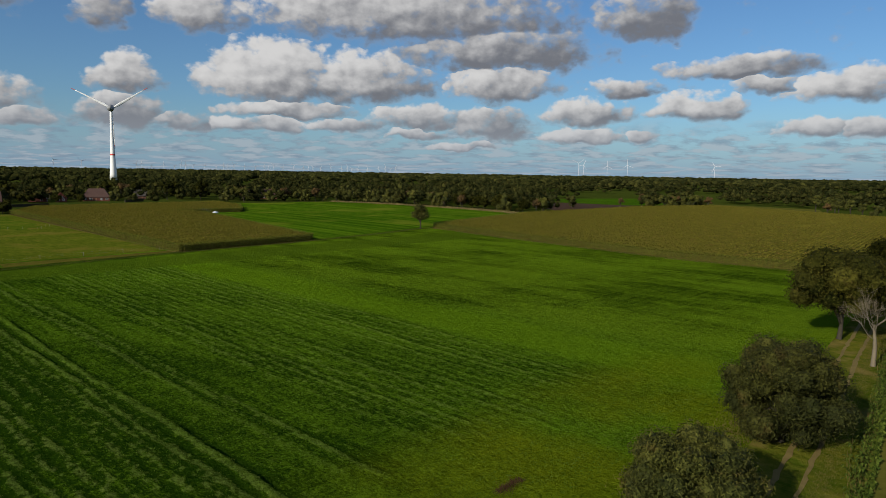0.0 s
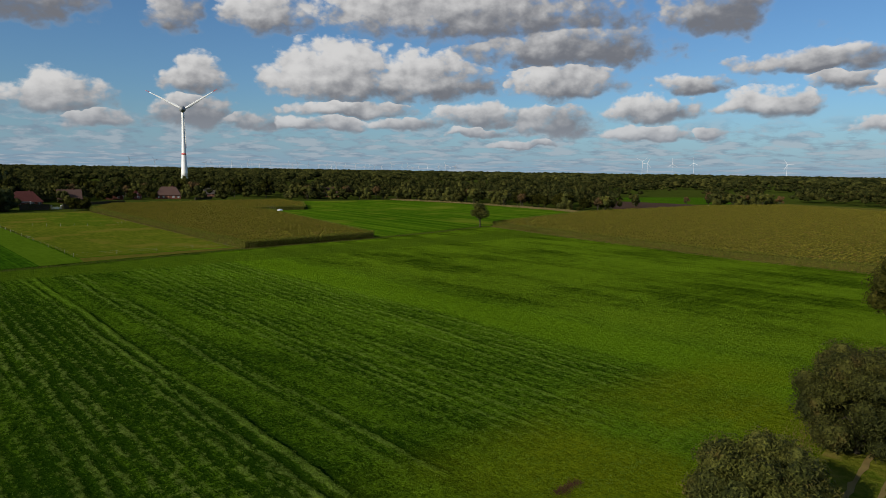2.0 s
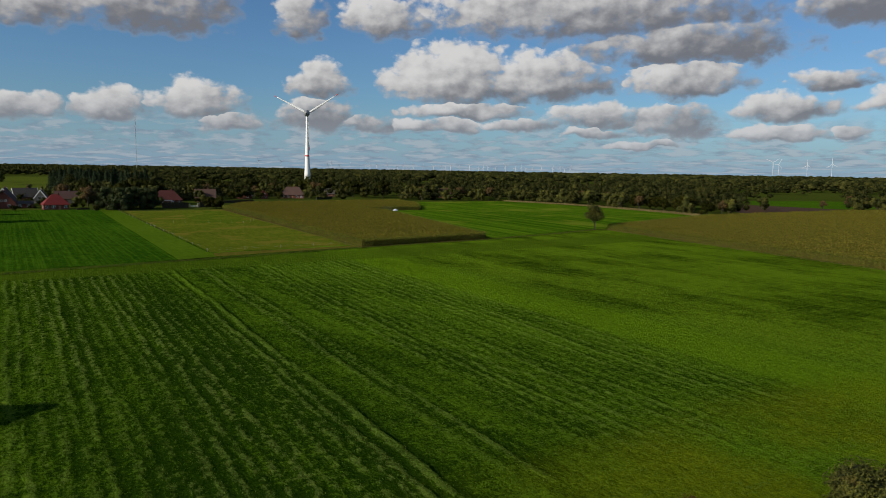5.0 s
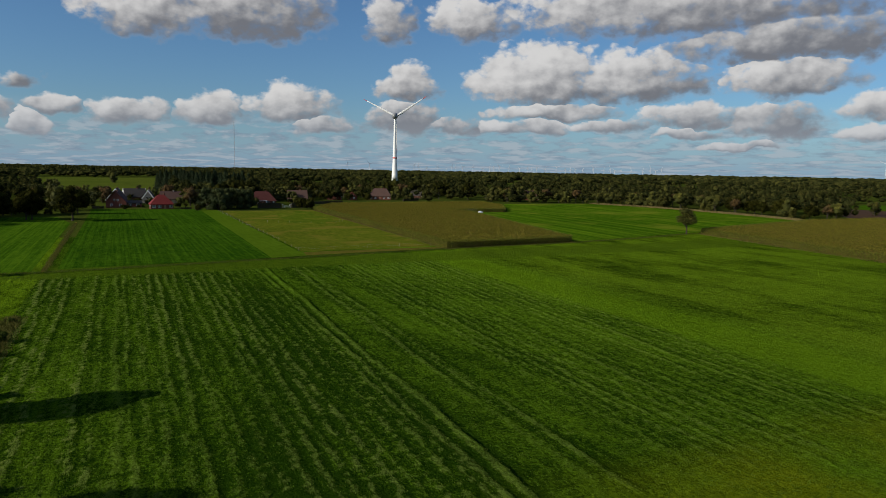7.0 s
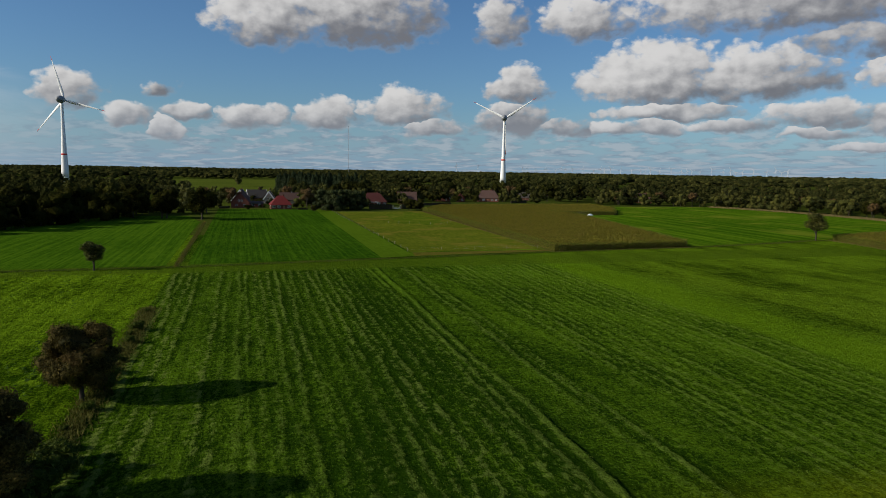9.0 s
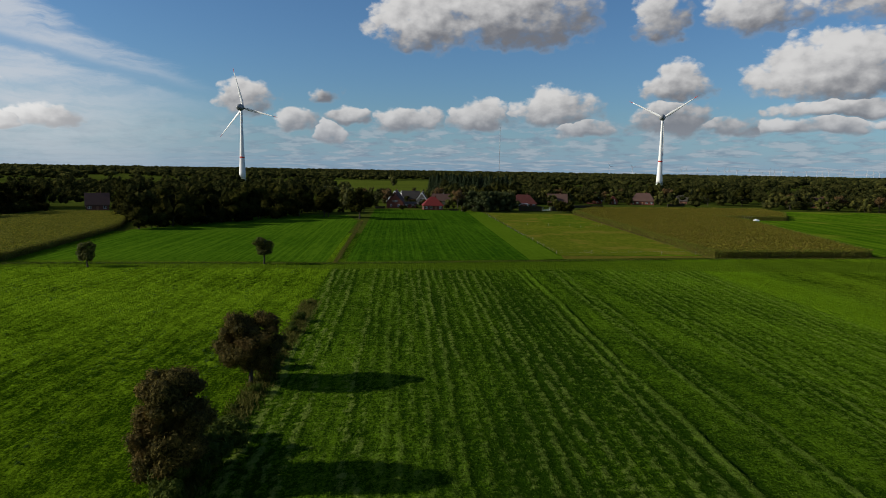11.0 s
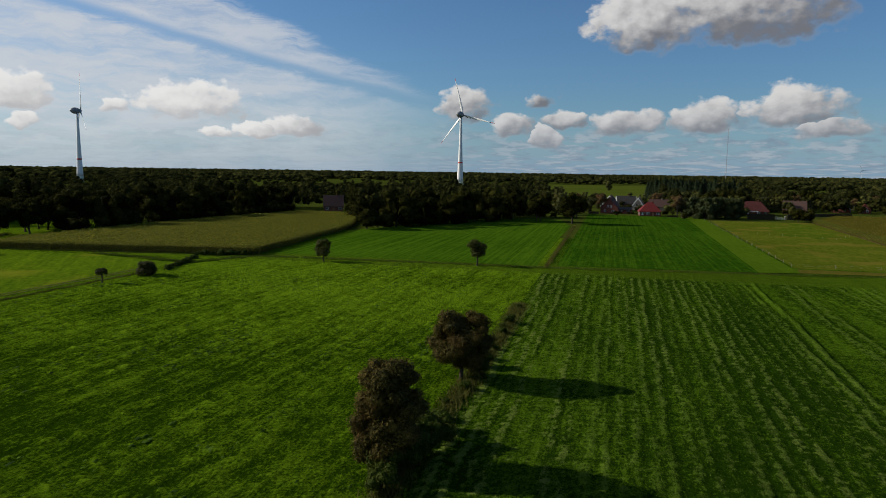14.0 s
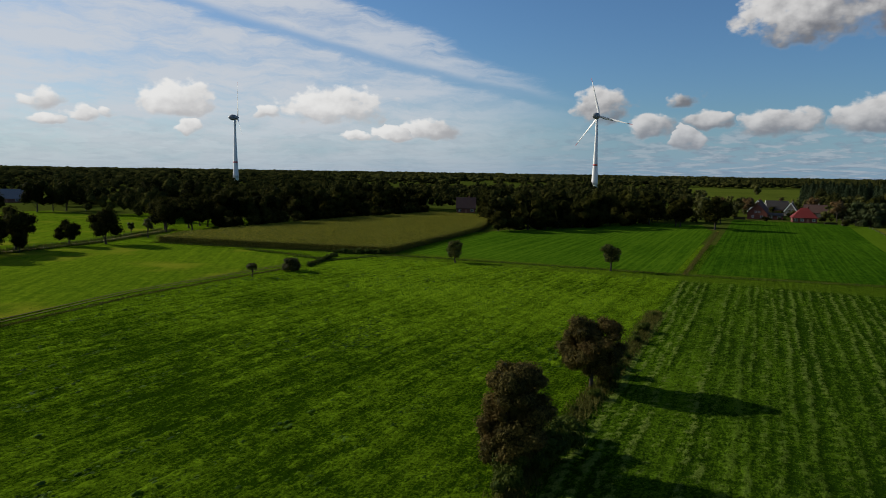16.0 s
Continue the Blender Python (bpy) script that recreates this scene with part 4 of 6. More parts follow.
# big willow thicket beside the bungalow
WILLOWS = [tree_meshes("willow%d" % k, 50 + k, h, r, 0.1, LEAF_WILLOW, 30, 3400, 0.36, lobes=0.32, form="dome") for k, (h, r) in enumerate([(13.6, 5.4), (12.4, 5.8)])]
for i, (x, y, s) in enumerate([(43.5, 397, 1.0), (49.5, 394, 1.04), (55.5, 399, 0.98), (62, 400, 1.0), (67, 405, 0.9), (52, 404, 1.0), (60, 408, 0.95)]):
    plant_tree("willow_bush", WILLOWS[i % 2], x, y, "large rounded grey-green willow bush reaching the ground", "tree", s, 71 * i, "willow thicket")


def clipped_hedge(x0, y0, x1, y1, h, w, mat, seed, label):
    """A trimmed hedge between two points: a leafy skin over its dark inside."""
    q = np.random.default_rng(seed)
    ln = math.hypot(x1 - x0, y1 - y0)
    n = int(ln * (2 * h + w) * 9)
    u, side, f = q.uniform(-ln / 2, ln / 2, n), q.integers(0, 3, n), q.uniform(0, 1, n)
    px = np.where(side == 2, w * (f - 0.5), np.where(side == 0, -w / 2, w / 2)) + q.normal(0, 0.07, n)
    pz = np.where(side == 2, h, h * f) + q.normal(0, 0.07, n)
    nrm = np.stack([np.zeros(n), np.where(side == 0, -1.0, np.where(side == 1, 1.0, 0.0)), (side == 2) * 1.0], 1)
    v, fc = leaf_quads(q, np.stack([u, px, np.maximum(pz, 0.05)], 1), nrm + 0.5 * q.normal(size=(n, 3)), q.uniform(0.14, 0.3, n))
    ob = tagged(empty_at("clipped_hedge", pose((x0 + x1) / 2, (y0 + y1) / 2, 0, 0, 0, math.degrees(math.atan2(y1 - y0, x1 - x0)))), label, "hedge", "garden hedges")
    child("foliage", mesh_from("hedge_foliage", v, fc, (mat,)), ob)
    bm = bmesh.new()
    bmesh.ops.create_cube(bm, size=1.0)
    for t in bm.verts:
        t.co = (t.co.x * ln, t.co.y * w * 0.85, (t.co.z + 0.5) * h * 0.95)
    part("inner_twigs", bm, BARK, ob)


clipped_hedge(73, 406, 87, 407.5, 3.0, 1.2, HEDGE, 1, "tall dark clipped hedge before a house")
clipped_hedge(93.5, 408, 108, 410, 3.0, 1.2, HEDGE, 2, "tall dark clipped hedge before a house")
clipped_hedge(37.5, 397, 40.5, 398, 2.6, 1.6, HEDGE_LIGHT, 3, "small bright green garden hedge")
clipped_hedge(30, 402, 36, 402.5, 0.9, 0.8, HEDGE, 4, "low dark garden hedge")
clipped_hedge(-14, 415, -8, 415.5, 1.3, 0.9, HEDGE, 5, "low dark garden hedge")
clipped_hedge(118, 448, 140, 456, 1.8, 1.0, HEDGE, 6, "dark garden hedge behind the maize")
clipped_hedge(196, 482, 212, 490, 1.8, 1.0, HEDGE, 7, "dark garden hedge behind the maize")

# wood behind the meadow strip
tree_row("oak", [(-98, 262), (-78, 296), (-58, 332)], 9, 2.0, 11)
tree_row("lane", [(-52, 338), (-26, 335)], 8.5, 1.0, 12, 1.28)
tree_row("lane", [(-17, 318), (-17, 328)], 8, 0.5, 13, 1.5)
tree_row("back", [(-108, 272), (-92, 310), (-66, 348), (-60, 366), (-20, 374)], 10, 2.5, 14)
tree_row("bush", [(-98, 258), (-80, 291), (-58, 331)], 4.5, 1.0, 41, 1.5)
tree_row("bush", [(-56, 336), (-46, 338)], 4.5, 0.8, 42, 0.9)
tree_row("bush", [(-56, 362), (-20, 368)], 4.5, 0.8, 53, 1.0)
# trees behind the west maize
tree_row("oak", [(-192, 202), (-188, 235), (-184, 290)], 9, 2.0, 15)
tree_row("oak", [(-180, 300), (-178, 350)], 10, 1.5, 16)
tree_row("oak", [(-134, 354), (-124, 326), (-114, 294)], 9, 1.5, 17)
tree_row("back", [(-216, 232), (-220, 300), (-190, 380)], 12, 3.0, 18)
tree_row("back", [(-352, 210), (-330, 250), (-300, 285), (-240, 300)], 11, 4.0, 19)
tree_row("bush", [(-186, 196), (-183, 230), (-179, 292)], 6, 1.2, 43, 1.4)
tree_row("bush", [(-174, 302), (-171, 340)], 6, 1.2, 44, 1.4)
tree_row("bush", [(-130, 350), (-120, 322), (-110, 288)], 6, 1.2, 45, 1.4)
# roadside
for x, y, s, k in ((-188, 112, 1.4, "lane"), (-190, 103, 1.4, "lane"), (-191, 121, 1.35, "lane"), (-187.8, 135, 0.95, "lane"), (-183.2, 144.2, 1.15, "lane"), (-199.3, 167, 0.42, "slim"), (-189.5, 165.7, 0.52, "slim"), (-199.6, 182.6, 1.36, "lane"), (-198, 194, 1.36, "lane"), (-206, 188, 1.3, "lane"), (-190, 92, 1.2, "lane"), (-184, 117.5, 0.55, "lane"), (-206, 200, 1.3, "lane"), (-205, 209, 1.35, "lane"), (-211, 222, 1.4, "lane"), (-208, 232, 1.3, "lane"), (-201, 240, 1.35, "lane"), (-212, 212, 1.2, "lane"), (-197, 249, 1.3, "lane")):
    wood_tree(k, x, y, s)
# row with a dry verge along the east meadow
tree_row("lane", [(353, 318), (350, 280), (344, 250)], 7, 1.2, 21, 0.85)
tree_row("round", [(340, 424), (352, 372), (352, 322)], 7.5, 1.5, 22)
for k, x, y, s in (("rust", 343, 300, 0.9), ("round", 341, 262, 1.1), ("bush", 338, 249, 1.0), ("rust", 349, 243, 0.95), ("round", 352, 240, 0.9)):
    wood_tree(k, x, y, s)
tree_row("round", [(-64, 560), (-34, 545)], 8, 3.0, 27, 0.9)
tree_row("round", [(12, 540), (36, 560), (70, 600)], 7, 3.0, 29, 0.8)
tree_row("round", [(-66, 590), (-30, 570), (-6, 575)], 5.5, 2.5, 30, 0.78)
tree_row("round", [(-90, 800), (-62, 830)], 7, 3.0, 31, 0.8)
tree_row("bush", [(-30, 490), (30, 500)], 5, 3.0, 28, 1.2)
tree_row("bush", [(-16, 421), (-9, 424)], 3, 0.8, 46, 0.6)
tree_row("bush", [(4, 419), (14, 421)], 3, 0.8, 47, 0.45)
tree_row("bush", [(27, 419), (37, 424)], 3, 1.2, 48, 0.7)
tree_row("round", [(5, 458), (26, 456)], 6, 1.5, 49, 0.45)
tree_row("round", [(34, 440), (48, 452)], 6, 1.5, 50, 0.8)
tree_row("round", [(70, 470), (104, 496), (140, 530)], 7, 3, 51, 0.9)
tree_row("round", [(166, 530), (210, 550), (250, 560)], 7, 3, 52, 0.9)
# autumn colour among the green trees
for line, seed in (([(120, 520), (240, 555)], 61), ([(262, 470), (340, 440)], 62), ([(358, 420), (360, 330)], 63), ([(470, 248), (540, 218)], 64), ([(-60, 380), (20, 480)], 65), ([(-180, 300), (-200, 240)], 66)):
    tree_row("rust", line, 22, 5.0, seed, 1.05)
# beyond the east maize
tree_row("round", [(466, 236), (500, 224), (535, 210)], 9, 2.0, 23, 0.9)
tree_row("slim", [(484, 92), (500, 110), (520, 128)], 7, 1.5, 24)
for k, x, y, s in (("rust", 528, 206, 0.8), ("rust", 470, 250, 0.9), ("round", 430, 268, 0.8), ("round", 486, 86, 1.0), ("rust", 508, 118, 1.0)):
    wood_tree(k, x, y, s)
# gardens
for k, x, y, s in (("bush", 96, 394, 1.7), ("bush", 99, 391, 1.8), ("bush", 101, 394, 1.4), ("bush", 142, 500, 1.3), ("bush", 158, 497, 1.2), ("bush", 170, 490, 1.1), ("bush", 120, 462, 1.2), ("bush", 104, 458, 0.9), ("bush", 72, 448, 1.1), ("round", 210, 505, 0.8), ("round", 196, 500, 0.6), ("round", -14, 440, 0.9), ("round", -10, 470, 0.7), ("bush", 27, 452, 1.0), ("bush", 10, 455, 1.1), ("bush", 20, 490, 1.2), ("round", 45, 470, 1.1), ("round", 50, 500, 1.1), ("oak", 60, 520, 0.9), ("round", -7.5, 987, 1.35), ("round", 75, 440, 1.0), ("rust", 38, 431, 1.3), ("round", 58, 432, 1.0), ("round", 108, 470, 0.9), ("round", 125, 500, 0.9), ("bush", 140, 505, 1.5), ("bush", 176, 505, 1.2),
                   ("round", 205, 520, 0.9), ("round", 250, 510, 1.0), ("rust", 300, 480, 1.1), ("round", 235, 540, 1.0), ("bush", 38, 385, 0.8), ("bush", 2, 400, 0.7), ("round", -22, 408, 1.0), ("round", -30, 395, 1.1), ("oak", -40, 372, 0.9)):
    wood_tree(k, x, y, s)
tree_row("round", [(262, 462), (300, 452), (338, 426)], 8, 2.5, 25, 0.95)
tree_row("back", [(40, 450), (80, 490), (130, 545), (200, 560), (260, 500)], 11, 4.0, 26, 0.85)


# ---- woods to the horizon ----
CLEAR = [  # open land that no wood grows on
    [(-120, -60), (-120, 155), (-100, 258), (-56, 340), (-16, 330), (-16, 408), (40, 415), (100, 400), (130, 440), (240, 450), (340, 430), (352, 330), (345, 240), (460, 235), (540, 210), (600, 100), (600, -60)],
    [(-205, 0), (-205, 300), (-110, 300), (-100, 0)], [(-365, 110), (-365, 245), (-200, 205), (-200, 100)], [(372, 240), (446, 224), (505, 250), (560, 246), (672, 334), (600, 380), (490, 352), (440, 318)],
    [(-42, 415), (30, 430), (46, 900), (72, 1425), (-152, 1425), (-60, 700)], [(-10, 405), (110, 405), (240, 500), (240, 540), (100, 480), (-20, 470)], [(500, 110), (600, 140), (610, 240), (510, 205)],
    [(-30, 430), (30, 430), (40, 620), (-40, 620)], [(-215, 285), (-110, 285), (-138, 374), (-150, 385), (-172, 380)], [(-350, 250), (-350, 205), (-440, 255), (-475, 290), (-445, 295)], [(-900, 1050), (-500, 1250), (-520, 1330), (-950, 1150)], [(250, 1150), (520, 1050), (540, 1130), (260, 1240)], [(600, 700), (760, 560), (800, 620), (640, 780)],
]

# azimuths in degrees to the left of +y, and distances
OPEN = [(3, 13, 950, 1500), (12, 24, 1150, 1900), (22, 33, 900, 1350), (30, 48, 1500, 2100), (44, 60, 1250, 1700), (-16, -8, 1200, 1950), (-24, -15, 850, 1300), (-33, -25, 1300, 2000), (-46, -38, 1100, 1500), (-62, -50, 1200, 1800), (-78, -66, 1400, 2100)]


def woods():
    """Crowns heaped of leafy lobes, coarser with the distance; pointed firs on the skyline."""
    q = np.random.default_rng(99)
    vs, tri, quad, base = [], [], [], 0
    for lo, hi, gap, leaves, size, sub, lobes in ((300, 480, 12.5, 460, 0.42, 1, 7), (480, 720, 13.5, 170, 0.6, 1, 5), (720, 1100, 17, 56, 0.85, 1, 4), (1100, 1700, 22, 22, 1.2, 1, 3), (1700, 2600, 25, 0, 0, 1, 1), (2600, 4600, 44, 0, 0, 1, 1)):
        n = int(np.pi * (hi ** 2 - lo ** 2) / gap ** 2)
        d = np.sqrt(q.uniform(lo ** 2, hi ** 2, n))
        a = q.uniform(-np.pi, np.pi, n)
        x, y = -d * np.sin(a), d * np.cos(a)
        keep = (a > radians(-84)) & (a < radians(62)) | (q.uniform(size=n) < 0.05)
        patch = wave(x, y, 77, 420) + 0.6 * wave(x, y, 78, 170)
        keep &= patch > (-0.3 if hi < 900 else -0.1)
        if hi <= 480:
            keep &= np.abs(a) > radians(8)
        deg = np.degrees(a)
        for lo_a, hi_a, near, far in OPEN:  # open fields between far belts of trees
            keep &= ~((deg > lo_a) & (deg < hi_a) & (d > near) & (d < near + 0.6 * (far - near)) & (q.uniform(size=n) < 0.93))
        for poly in CLEAR:
            keep &= ~inside(x, y, poly)
        x, y, d = x[keep], y[keep], d[keep]
        n = len(x)
        tall = (q.uniform(6.5, 14.0, n) if hi < 1200 else q.uniform(10.5, 13.5, n)) + 3.0 * (q.uniform(size=n) < 0.15) + np.clip((d - 1700) / 200, 0, 6)
        if hi <= 480:
            tall += 2.0
        wide = gap * 0.52 * q.uniform(0.75, 1.3, n)
        half = tall * 0.47
        # each crown is a heap of lobes: a low ring and a crest
        turn = q.uniform(0, 6.28, (n, 1)) + 2.4 * np.arange(lobes)
        up = (np.arange(lobes) + 0.5) / lobes + q.uniform(-0.08, 0.08, (n, lobes))
        off = np.where(np.arange(lobes) == lobes - 1, 0.12, 0.52 * np.sqrt(np.clip(1.15 - up ** 2, 0, 1)))
        if lobes == 1:
            off, up = off * 0, up * 0 + 0.5
        c = np.stack([off * np.cos(turn), off * np.sin(turn), -0.55 + 1.2 * up], -1) if lobes > 1 else np.zeros((n, 1, 3))
        big = (0.29 if lobes > 3 else 0.46) * q.uniform(0.8, 1.2, (n, lobes)) if lobes > 1 else np.ones((n, 1))
        scale3 = np.stack([wide, wide, half], 1)
        mid3 = np.stack([x, y, tall - half], 1)
        at = (c * scale3[:, None] + mid3[:, None]).reshape(-1, 3)
        ext = (big[..., None] * scale3[:, None]).reshape(-1, 3)
        for k in range(5):
            bv, bf = ball(k, sub)
            i = np.arange(k, len(at), 5)
            v = at[i][:, None] + ext[i][:, None] * bv[None]
            tri.append((bf[None] + (np.arange(len(i)) * len(bv))[:, None, None] + base).reshape(-1, 3))
            vs.append(v.reshape(-1, 3))
            base += len(i) * len(bv)
        if not leaves:
            continue
        m = n * leaves
        own = np.repeat(np.arange(n), leaves)
        lobe = q.integers(0, lobes, m)
        nrm = unit(q.normal(size=(m, 3)))
        nrm[:, 2] = np.where(nrm[:, 2] < -0.3, -nrm[:, 2], nrm[:, 2])
        pos = (c[own, lobe] + nrm * big[own, lobe][:, None] * q.uniform(1.0, 1.75, (m, 1))) * scale3[own] + mid3[own]
        lv, lf = leaf_tris(q, pos, nrm + 0.4 * q.normal(size=(m, 3)), size * q.uniform(0.6, 1.3, m))
        vs.append(lv)
        quad.append(lf + base)
        base += len(lv)
    # pointed firs on the skyline
    n = 6500
    d, a = np.sqrt(q.uniform(1900 ** 2, 3000 ** 2, n)), radians(1.0) * q.uniform(-34, 40, n)
    x, y = -d * np.sin(a), d * np.cos(a)
    k = wave(x, y, 81, 260) > -0.1
    x, y, n = x[k], y[k], k.sum()
    top, r = q.uniform(14, 24.5, n), q.uniform(2.2, 4.6, n)
    ring = np.linspace(0, 2 * np.pi, 5, endpoint=False)
    low = np.stack([x[:, None] + r[:, None] * np.cos(ring), y[:, None] + r[:, None] * np.sin(ring), np.repeat((top * 0.2)[:, None], 5, 1)], -1)
    v = np.concatenate([low, np.stack([x, y, top], 1)[:, None]], 1)
    f = np.array([(i, (i + 1) % 5, 5) for i in range(5)])
    tri.append((f[None] + (np.arange(n) * 6)[:, None, None] + base).reshape(-1, 3))
    vs.append(v.reshape(-1, 3))
    me = mesh_from("woods", np.concatenate(vs), [np.concatenate(tri + quad)], (LEAF_FAR,))
    tagged(new("woods", me), "dark green mixed woods reaching to the horizon", "forest", kind="stuff")


woods()


# ---- maize ----
def maize(name, poly, seed, row=1.3, gap=0.85, h=2.6, heading=90.0, label="", leaf=CORN_LEAF, edge=(), spread=0.62):
    """A crop of tufted plants in rows, over its shaded floor, with full stalks along the open edges."""
    q = np.random.default_rng(seed)
    p = np.asarray(poly, float)
    c, s = math.cos(radians(heading)), math.sin(radians(heading))
    u, v = p @ (c, s), p @ (-s, c)
    U, V = np.meshgrid(np.arange(u.min(), u.max(), gap), np.arange(v.min(), v.max(), row))
    U, V = U.ravel() + q.uniform(-0.3, 0.3, U.size), V.ravel() + q.normal(0, 0.09, U.size)
    x, y = c * U - s * V, s * U + c * V
    k = inside(x, y, poly)
    x, y = x[k], y[k]
    n = len(x)
    top = h * q.uniform(0.9, 1.04, n) + 0.12 * wave(x, y, seed, 12)
    blades = 5
    a = q.uniform(0, 2 * np.pi, (n, blades))
    out = np.stack([np.cos(a), np.sin(a), np.zeros_like(a)], -1)
    side = np.stack([-np.sin(a), np.cos(a), np.zeros_like(a)], -1)
    reach = spread * q.uniform(0.6, 1.1, (n, blades, 1))
    mid = np.stack([x, y, top * 0.96], -1)[:, None] + (0, 0, 1) * q.uniform(-0.35, 0.04, (n, blades, 1)) + 0.15 * reach * out
    tip = mid + 0.85 * reach * out + (0, 0, -0.12)
    w = 0.22 * spread
    vv = np.stack([mid + w * side, tip, mid - w * side - (0, 0, 0.3)], 2).reshape(-1, 3)
    ff = np.arange(len(vv)).reshape(-1, 3)
    ob = tagged(new(name, mesh_from(name, vv, ff, (leaf,))), label, "crop", kind="stuff")
    mx, my = sum(t[0] for t in poly) / len(poly), sum(t[1] for t in poly) / len(poly)
    poly = [(px + 0.9 * (mx - px) / math.hypot(mx - px, my - py), py + 0.9 * (my - py) / math.hypot(mx - px, my - py)) for px, py in poly]
    floor = [(px, py, h * 0.66) for px, py in poly]
    bm = bmesh.new()
    ring = [bm.verts.new(t) for t in floor]
    bm.faces.new(ring)
    low = [bm.verts.new((px, py, 0)) for px, py in poly]
    for i in range(len(poly)):
        j = (i + 1) % len(poly)
        bm.faces.new((low[i], low[j], ring[j], ring[i]))
    bmesh.ops.triangulate(bm, faces=bm.faces[:])
    part("shaded_stand", bm, CORN_FLOOR, ob)
    if edge:
        e = np.concatenate([along(edge, 0.16, 0.28, seed + 1), along(edge, 0.22, 0.55, seed + 2)])
        n = len(e)
        z = h * q.uniform(0.88, 1.03, n)
        a = q.uniform(0, 2 * np.pi, (n, 5))
        t = q.uniform(0.12, 0.95, (n, 5))
        out = np.stack([np.cos(a), np.sin(a), np.zeros_like(a)], -1)
        side = np.stack([-np.sin(a), np.cos(a), np.zeros_like(a)], -1)
        at = np.concatenate([np.repeat(e[:, None], 5, 1), (t * z[:, None])[..., None]], -1)
        vv = np.stack([at, at + 0.3 * out + (0, 0, 0.24) + 0.08 * side, at + 0.55 * out + (0, 0, 0.02), at + 0.3 * out + (0, 0, 0.24) - 0.08 * side], 2).reshape(-1, 3)
        child("edge_leaves", mesh_from("edge_leaves", vv, np.arange(len(vv)).reshape(-1, 4), (CORN_EDGE if leaf is CORN_LEAF else leaf,)), ob)
        b = np.concatenate([e, np.zeros((n, 1))], 1)
        dx = np.stack([np.cos(a[:, 0]), np.sin(a[:, 0]), np.zeros(n)], -1) * 0.022
        hi = np.stack([e[:, 0], e[:, 1], z * 0.8], 1)
        vv = np.stack([b - dx, b + dx, hi + dx * 0.6, hi - dx * 0.6], 1).reshape(-1, 3)
        child("edge_stalks", mesh_from("edge_stalks", vv, np.arange(len(vv)).reshape(-1, 4), (CORN_STALK,)), ob)
    return ob


maize("maize_field", CORN_A, 1, heading=80, label="ripening maize field with brownish tassels behind the ditch", edge=[(101, 384), (91, 187.5), (141, 191.5), (152, 240), (173, 330), (166, 351), (206, 347), (230, 390)])
maize("maize_field", CORN_R, 2, 1.5, 1.0, heading=5, label="large ripening maize field with dry stalks at the edge", edge=[(322, 231), (213, 202), (204, 160), (197, 120), (191, 84), (192, 50), (198, 22)])
maize("maize_field", CORN_C, 3, 1.1, 0.8, heading=95, label="green maize field below the dark wood", leaf=CORN_GREEN, edge=[(-176, 157), (-140, 162), (-97, 170), (-103, 246), (-106, 264), (-118, 300)])
maize("maize_field", [(40, -6), (40, 7.2), (57, 9.6), (101, 15.0), (130, 18.5), (130, 0)], 4, 1.5, 0.2, 2.3, heading=7.2, label="rows of green maize beside the farm track", spread=0.34, leaf=CORN_NEAR, edge=[(40, 7.2), (57, 9.6), (101, 15.0), (130, 18.5)])


# ---- weeds and grass ----
def tufts(name, px, py, pz, high, wide, mat, seed, label):
    """Upright blades, each leaning its own way."""
    q = np.random.default_rng(seed)
    n = len(px)
    a = q.uniform(0, 2 * np.pi, n)
    side = np.stack([np.cos(a), np.sin(a), np.zeros(n)], 1)
    lean = np.stack([q.normal(0, 0.5, n), q.normal(0, 0.5, n), np.ones(n)], 1) * high[:, None]
    foot = np.stack([px, py, pz - 0.03], 1)
    s = side * wide[:, None]
    v = np.stack([foot - 1.2 * s, foot + 1.2 * s, foot + lean], 1).reshape(-1, 3)
    return tagged(new(name, mesh_from(name, v, np.arange(3 * n).reshape(n, 3), (mat,))), label, "grass", kind="stuff")


def scatter(x0, x1, y0, y1, n, seed):
    """Places in a rectangle, thinning out with the distance from the middle of the near edge."""
    q = np.random.default_rng(seed)
    y = y0 + (y1 - y0) * q.uniform(0, 1, n) ** 1.7
    return q.uniform(x0, x1, n), y, q


x, y, q = scatter(-16, 120, 26, 130, 100000, 1)
tufts("meadow_grass", x, y, swath_height(x, y), q.uniform(0.05, 0.14, len(x)), q.uniform(0.012, 0.035, len(x)), BLADE, 2, "short green meadow grass")
x, y, q = scatter(-15.5, 75, 28, 164, 150000, 3)
z = swath_height(x, y)
k = z > q.uniform(-0.02, 0.09, len(x))
tufts("mown_swaths", x[k], y[k], z[k], q.uniform(0.06, 0.15, k.sum()), q.uniform(0.015, 0.045, k.sum()), BLADE_PALE, 4, "pale cut grass lying in long swaths")
x, y, q = scatter(-112, -17, 20, 166, 82000, 5)
k = wave(x, y, 5, 2.0) + 0.6 * wave(x, y * 0.6 + x * 0.5, 8, 4.5) > q.uniform(-1.2, 0.8, len(x))
x, y = x[k], y[k]
tufts("pasture_grass", x, y, swath_height(x, y), q.uniform(0.06, 0.2, len(x)), q.uniform(0.015, 0.05, len(x)), BLADE, 6, "grazed green grass with darker tussocks")


